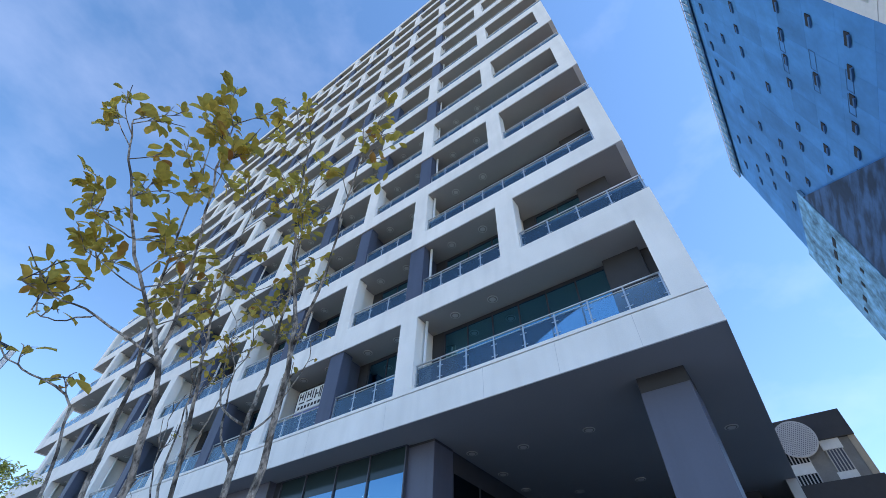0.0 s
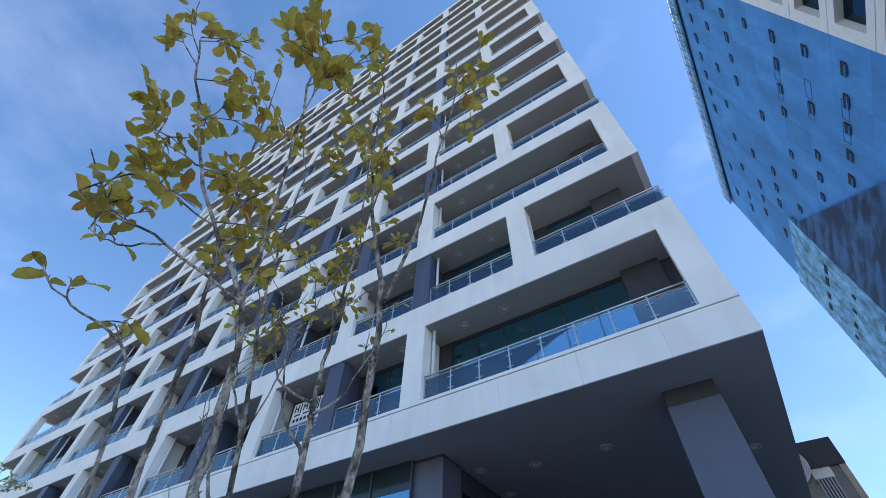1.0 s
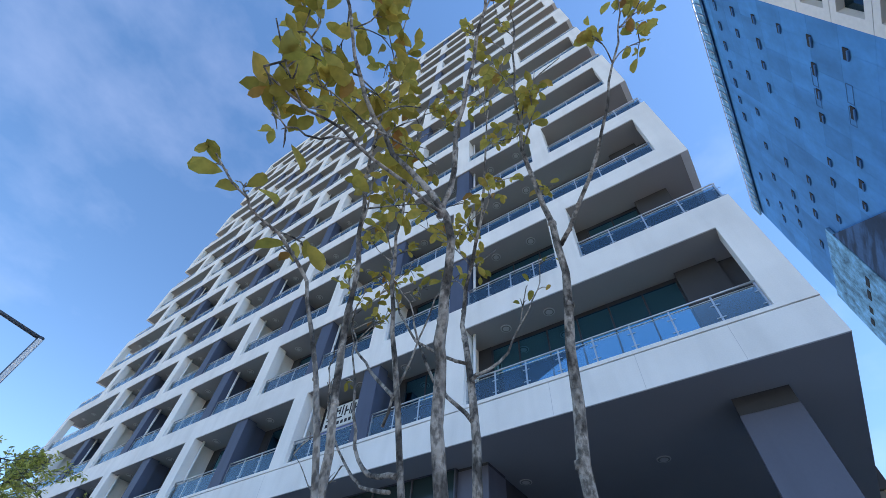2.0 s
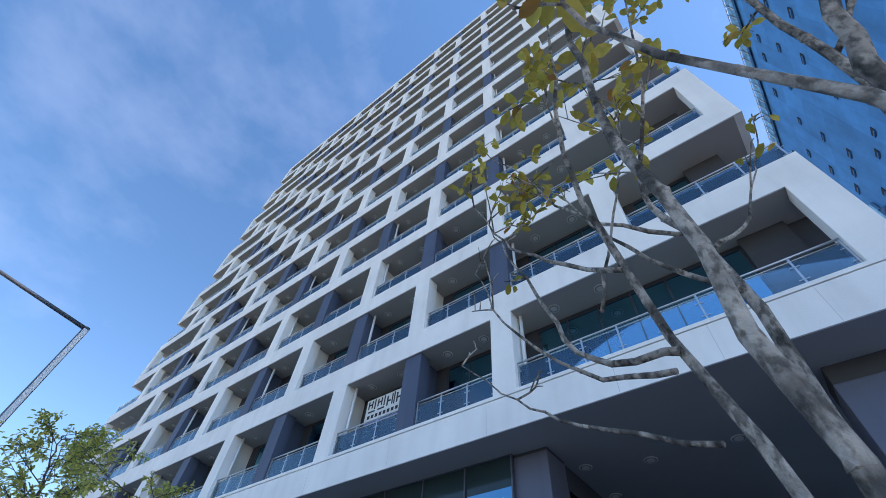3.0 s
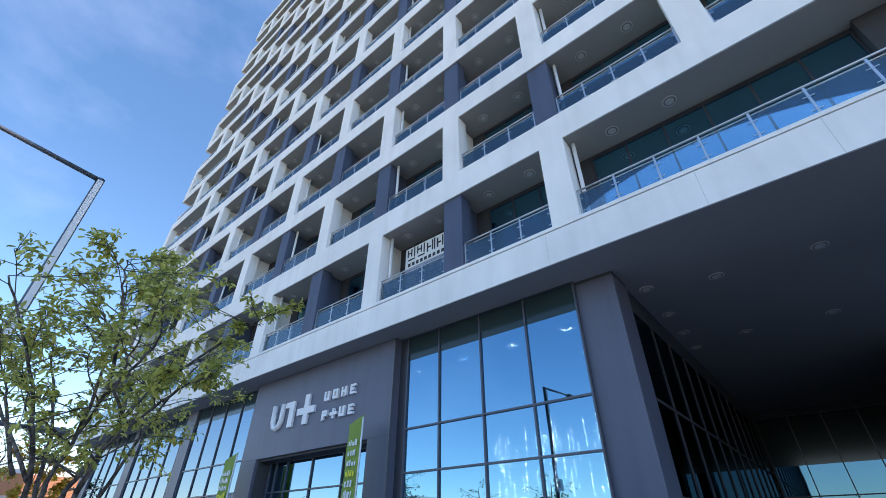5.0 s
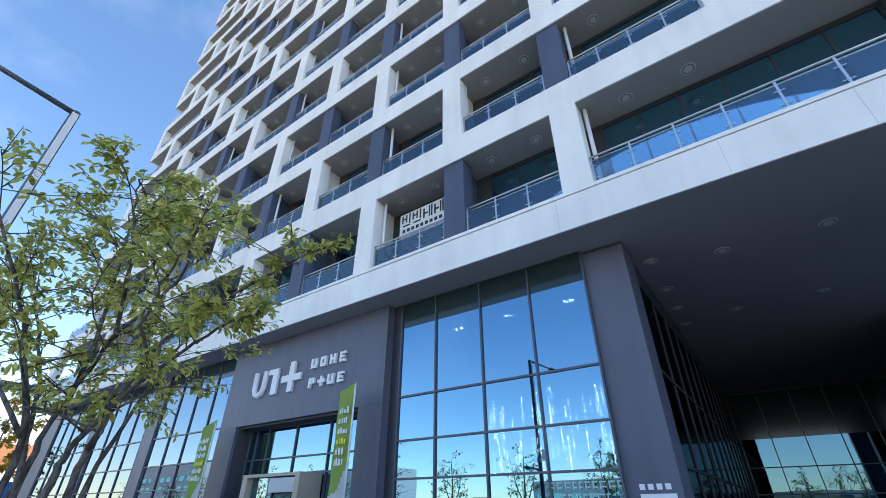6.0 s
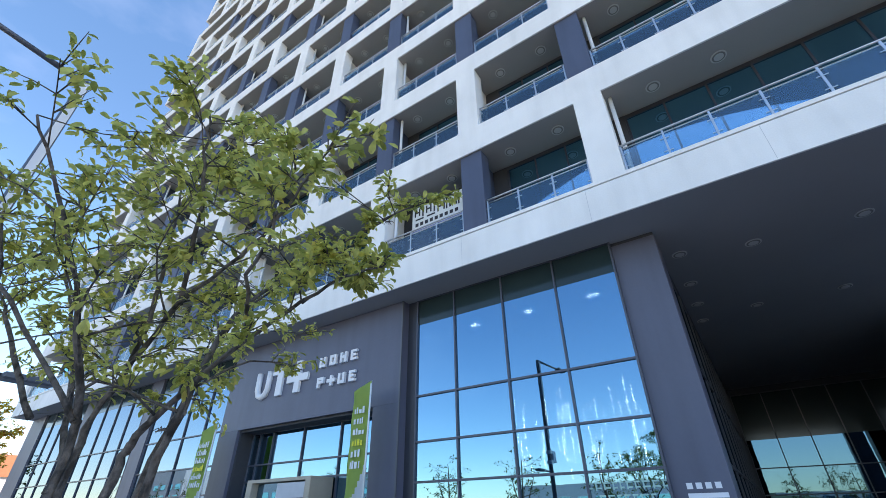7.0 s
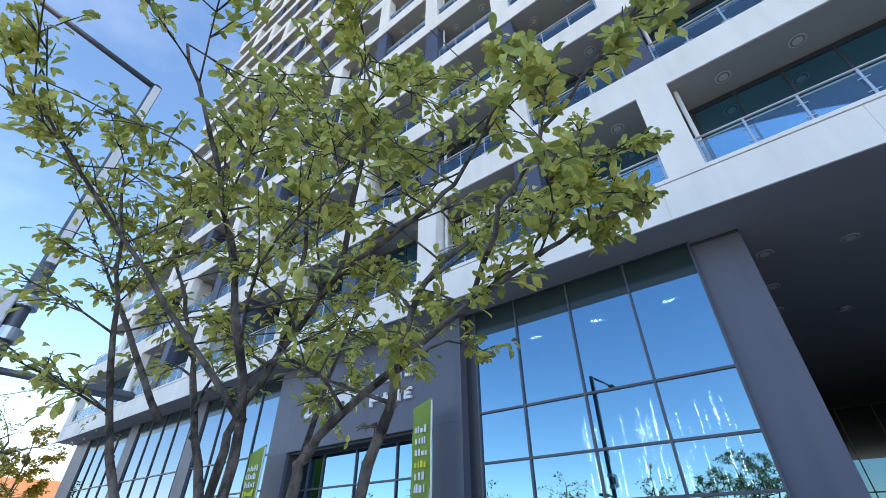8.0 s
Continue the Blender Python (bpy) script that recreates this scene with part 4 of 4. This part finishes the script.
# ---- blue wrapped tower and other neighbours ----
blue = thing("wrapped_tower", "unfinished tower wrapped in blue safety netting with small dark openings", "building")
TX, TY, TZ = 20.0, 37.9, 51.5
part("body", box(B(), TX + 0.3, TX + 26, -0.5, TY, 0, TZ - 0.6), CONC, blue)
for k in range(17):
    z0 = k * 3.03
    for j in range(14):
        y0 = TY - (j + 1) * 2.193
        part("netting", box(B(), TX, TX + 0.2, y0 + 0.005, y0 + 2.188, z0 + 0.005, z0 + 3.025), NET, blue)
q = random.Random(4)
for z in (19.2, 22.6, 26.1, 29.5, 33.0, 36.6, 40.1, 43.6, 47.0):
    for j in range(14):
        y = 9.0 + 2.05 * j
        if q.random() < (0.58 if z > 30 else 0.42):
            w = q.uniform(0.75, 1.0)
            hole = part("opening", box(B(), TX - 0.04, TX + 0.05, y, y + w, z, z + q.uniform(0.38, 0.5)), HOLE, blue)
            part("flap", box(B(), TX - 0.14, TX - 0.05, y + 0.05, y + w - 0.1, z - 0.14, z - 0.005), NETEDGE, hole)
for z in (22.6, 26.1, 29.5, 33.0):
    for y in (11.5, 13.2):
        bm = B()
        box(bm, TX - 0.02, TX + 0.05, y, y + 0.05, z, z + 0.65)
        box(bm, TX - 0.02, TX + 0.05, y + 1.4, y + 1.45, z, z + 0.65)
        box(bm, TX - 0.02, TX + 0.05, y + 0.05, y + 1.4, z, z + 0.05)
        box(bm, TX - 0.02, TX + 0.05, y + 0.05, y + 1.4, z + 0.6, z + 0.65)
        part("window_outline", bm, NETEDGE, blue)
for k in range(17):
    z0 = k * 3.35
    if z0 + 3.4 > TZ:
        break
    for j in range(2):
        y1 = 7.3 - j * 3.9
        bm = B()
        box(bm, TX - 0.3, TX + 0.3, y1 - 0.75, y1, z0, z0 + 3.3)
        box(bm, TX - 0.3, TX + 0.3, y1 - 3.85, y1 - 3.1, z0, z0 + 3.3)
        box(bm, TX - 0.3, TX + 0.3, y1 - 3.1, y1 - 0.75, z0, z0 + 0.55)
        box(bm, TX - 0.3, TX + 0.3, y1 - 3.1, y1 - 0.75, z0 + 2.75, z0 + 3.3)
        fr = part("window_frame", bm, SURROUND, blue, "white window surround without netting")
        part("pane", box(B(), TX + 0.1, TX + 0.14, y1 - 3.1, y1 - 0.75, z0 + 0.55, z0 + 2.75), DIMGLASS, fr)
part("netting_sheet", box(B(), TX - 0.3, TX - 0.05, 28.22, TY - 0.05, 0, 35.0), NETPALE, blue)
for z in (22.8, 26.3, 29.7):
    for y in (29.5, 31.4, 33.6, 35.5):
        part("opening", box(B(), TX - 0.34, TX - 0.2, y + q.uniform(0, 0.8), y + q.uniform(0.9, 1.5), z, z + 0.42), HOLE, blue)
# shaded stretch of the west face, laid on as a darker navy sheet
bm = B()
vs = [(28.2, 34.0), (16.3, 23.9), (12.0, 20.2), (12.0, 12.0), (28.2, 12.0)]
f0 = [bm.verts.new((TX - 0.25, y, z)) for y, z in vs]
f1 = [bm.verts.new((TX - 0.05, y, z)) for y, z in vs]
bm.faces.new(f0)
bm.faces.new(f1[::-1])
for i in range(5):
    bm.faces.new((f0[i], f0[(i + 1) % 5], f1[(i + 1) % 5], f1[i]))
part("netting_sheet", bm, NETDARK, blue, "navy sheet with the netting's shade in its colour")
part("roof_netting", box(B(), TX - 0.35, TX - 0.18, 7.4, TY - 0.1, TZ - 1.9, TZ - 0.3), NETPALE, blue, "pale netting along the roof scaffold")
for j in range(38):
    part("scaffold_pole", tube(B(), [(TX - 0.42, TY - 0.2 - j, TZ - 2.1), (TX - 0.42, TY - 0.2 - j, TZ - 0.05)], [0.05, 0.05], 5), STEEL, blue)
part("scaffold_pole", tube(B(), [(TX - 0.42, TY - 0.2, TZ - 0.15), (TX - 0.42, TY - 37.4, TZ - 0.15)], [0.05, 0.05], 5), STEEL, blue)

grey = thing("grey_office_building", "grey concrete building with a round perforated panel and slatted windows", "building")
part("body", box(B(), 4.0, 15.4, 50, 62, 0, 24.0), CONC, grey)
part("cornice", box(B(), 4.0, 15.42, 49.55, 50, 21.95, 24.55), BLACK, grey, "dark metal parapet")
part("lower_fascia", box(B(), 4.0, 15.6, 49.2, 50, 14.6, 18.1), BLACK, grey, "dark metal fascia")
part("canopy", box(B(), 4.6, 8.65, 48.6, 49.2, 17.5, 18.7), GREYW, grey, "white projecting canopy")
disc_panel = part("round_panel", disc(B(), 10.6, 49.35, 22.4, 1.85, 0.2, "y", 40), GREYW, grey, "white perforated round panel")
holes = B()
for a in range(-9, 10):
    for b in range(-9, 10):
        x, z = (a + 0.5 * (b % 2)) * 0.19, b * 0.175
        if x * x + z * z < 2.9:
            disc(holes, 10.6 + x, 49.244, 22.4 + z, 0.05, 0.01, "y", 6)
part("perforation", holes, CLAD, disc_panel)
for z0, z1 in ((18.2, 19.2), (20.2, 21.4)):
    part("window", box(B(), 8.95, 10.8, 49.9, 49.99, z0, z1), HOLE, grey)
    for k in range(7):
        part("slat", box(B(), 8.95 + 0.3 * k, 9.06 + 0.3 * k, 49.7, 49.9, z0, z1), GREYW, grey)
part("wall_panel", box(B(), 8.95, 10.8, 49.75, 49.99, 19.2, 20.2), SURROUND, grey)
part("wall_panel", box(B(), 12.3, 14.0, 49.75, 49.99, 21.0, 21.93), SURROUND, grey)
part("wall_panel", box(B(), 14.85, 15.4, 49.75, 49.99, 18.12, 21.93), CREAM, grey)
part("wall_panel", box(B(), 12.3, 13.9, 49.75, 49.99, 18.12, 18.9), SURROUND, grey)
part("window", box(B(), 12.45, 13.9, 49.9, 49.99, 18.9, 21.0), CLAD, grey)
for k in range(6):
    part("slat", box(B(), 12.45 + 0.27 * k, 12.53 + 0.27 * k, 49.7, 49.9, 18.9, 21.0), GREYW, grey)

low = thing("low_shop_building", "low white and orange commercial building down the street", "building")
part("wall", box(B(), -82, -64, -6, 16, 0, 8.0), GREYW, low)
part("fascia", box(B(), -64.0, -63.8, -6, 16, 5.6, 7.6), BRICKR, low)
for k in range(6):
    part("window", box(B(), -64.02, -63.9, -5.0 + 3.4 * k, -2.6 + 3.4 * k, 1.2, 4.2), WINGLASS, low)

for k, (x, y, w, h) in enumerate(((-60, -120, 40, 9), (0, -140, 60, 7), (60, -110, 35, 12), (-150, -95, 55, 13), (-215, -80, 45, 17))):
    far = thing("distant_block", "pale low building far across the street", "building", group="distant blocks")
    part("wall", box(B(), x, x + w, y - 15, y, 0, h), GREYW, far)
    for i in range(int(w / 5)):
        for j in range(int(h / 3.5)):
            part("window", box(B(), x + 1 + i * 5, x + 4 + i * 5, y, y + 0.1, 1 + j * 3.3, 2.6 + j * 3.3), WINGLASS, far)

# wooded rise across the street, far off
bm = B()
nx, ny = 120, 5
grid = [[bm.verts.new((-240 + 4 * i, -70 - 22 * j + 3 * noise.noise(Vector((i * 0.7, j, 0))), -0.3 if j == 0 else (1.7 + 1.3 * j) * (0.75 + 0.6 * noise.noise(Vector((i * 0.11, j * 0.4, 2)))) + 1.6 * noise.noise(Vector((i * 0.9, j, 5))))) for i in range(nx + 1)] for j in range(ny)]
for j in range(ny - 1):
    for i in range(nx):
        bm.faces.new((grid[j][i], grid[j][i + 1], grid[j + 1][i + 1], grid[j + 1][i]))
tagged(part("wooded_rise", bm, WOODS), "low wooded rise in the distance across the street", "hill", kind="structure")
hedge = B()
q = random.Random(9)
for i in range(2600):
    x, y, z = q.uniform(-40, 30), q.uniform(-28.5, -26.5), q.random() ** 0.6 * (1.7 + 0.5 * math.sin(i))
    leaf_shape(hedge, Vector((x, y, z)), Vector((q.uniform(-1, 1), q.uniform(-1, 1), q.uniform(-0.3, 1))), Vector((0.1, 0.2, 1)), q.uniform(0.25, 0.5), 0.7)
tagged(part("hedge", hedge, LEAF3), "dense green roadside hedge across the street", "hedge", kind="stuff")
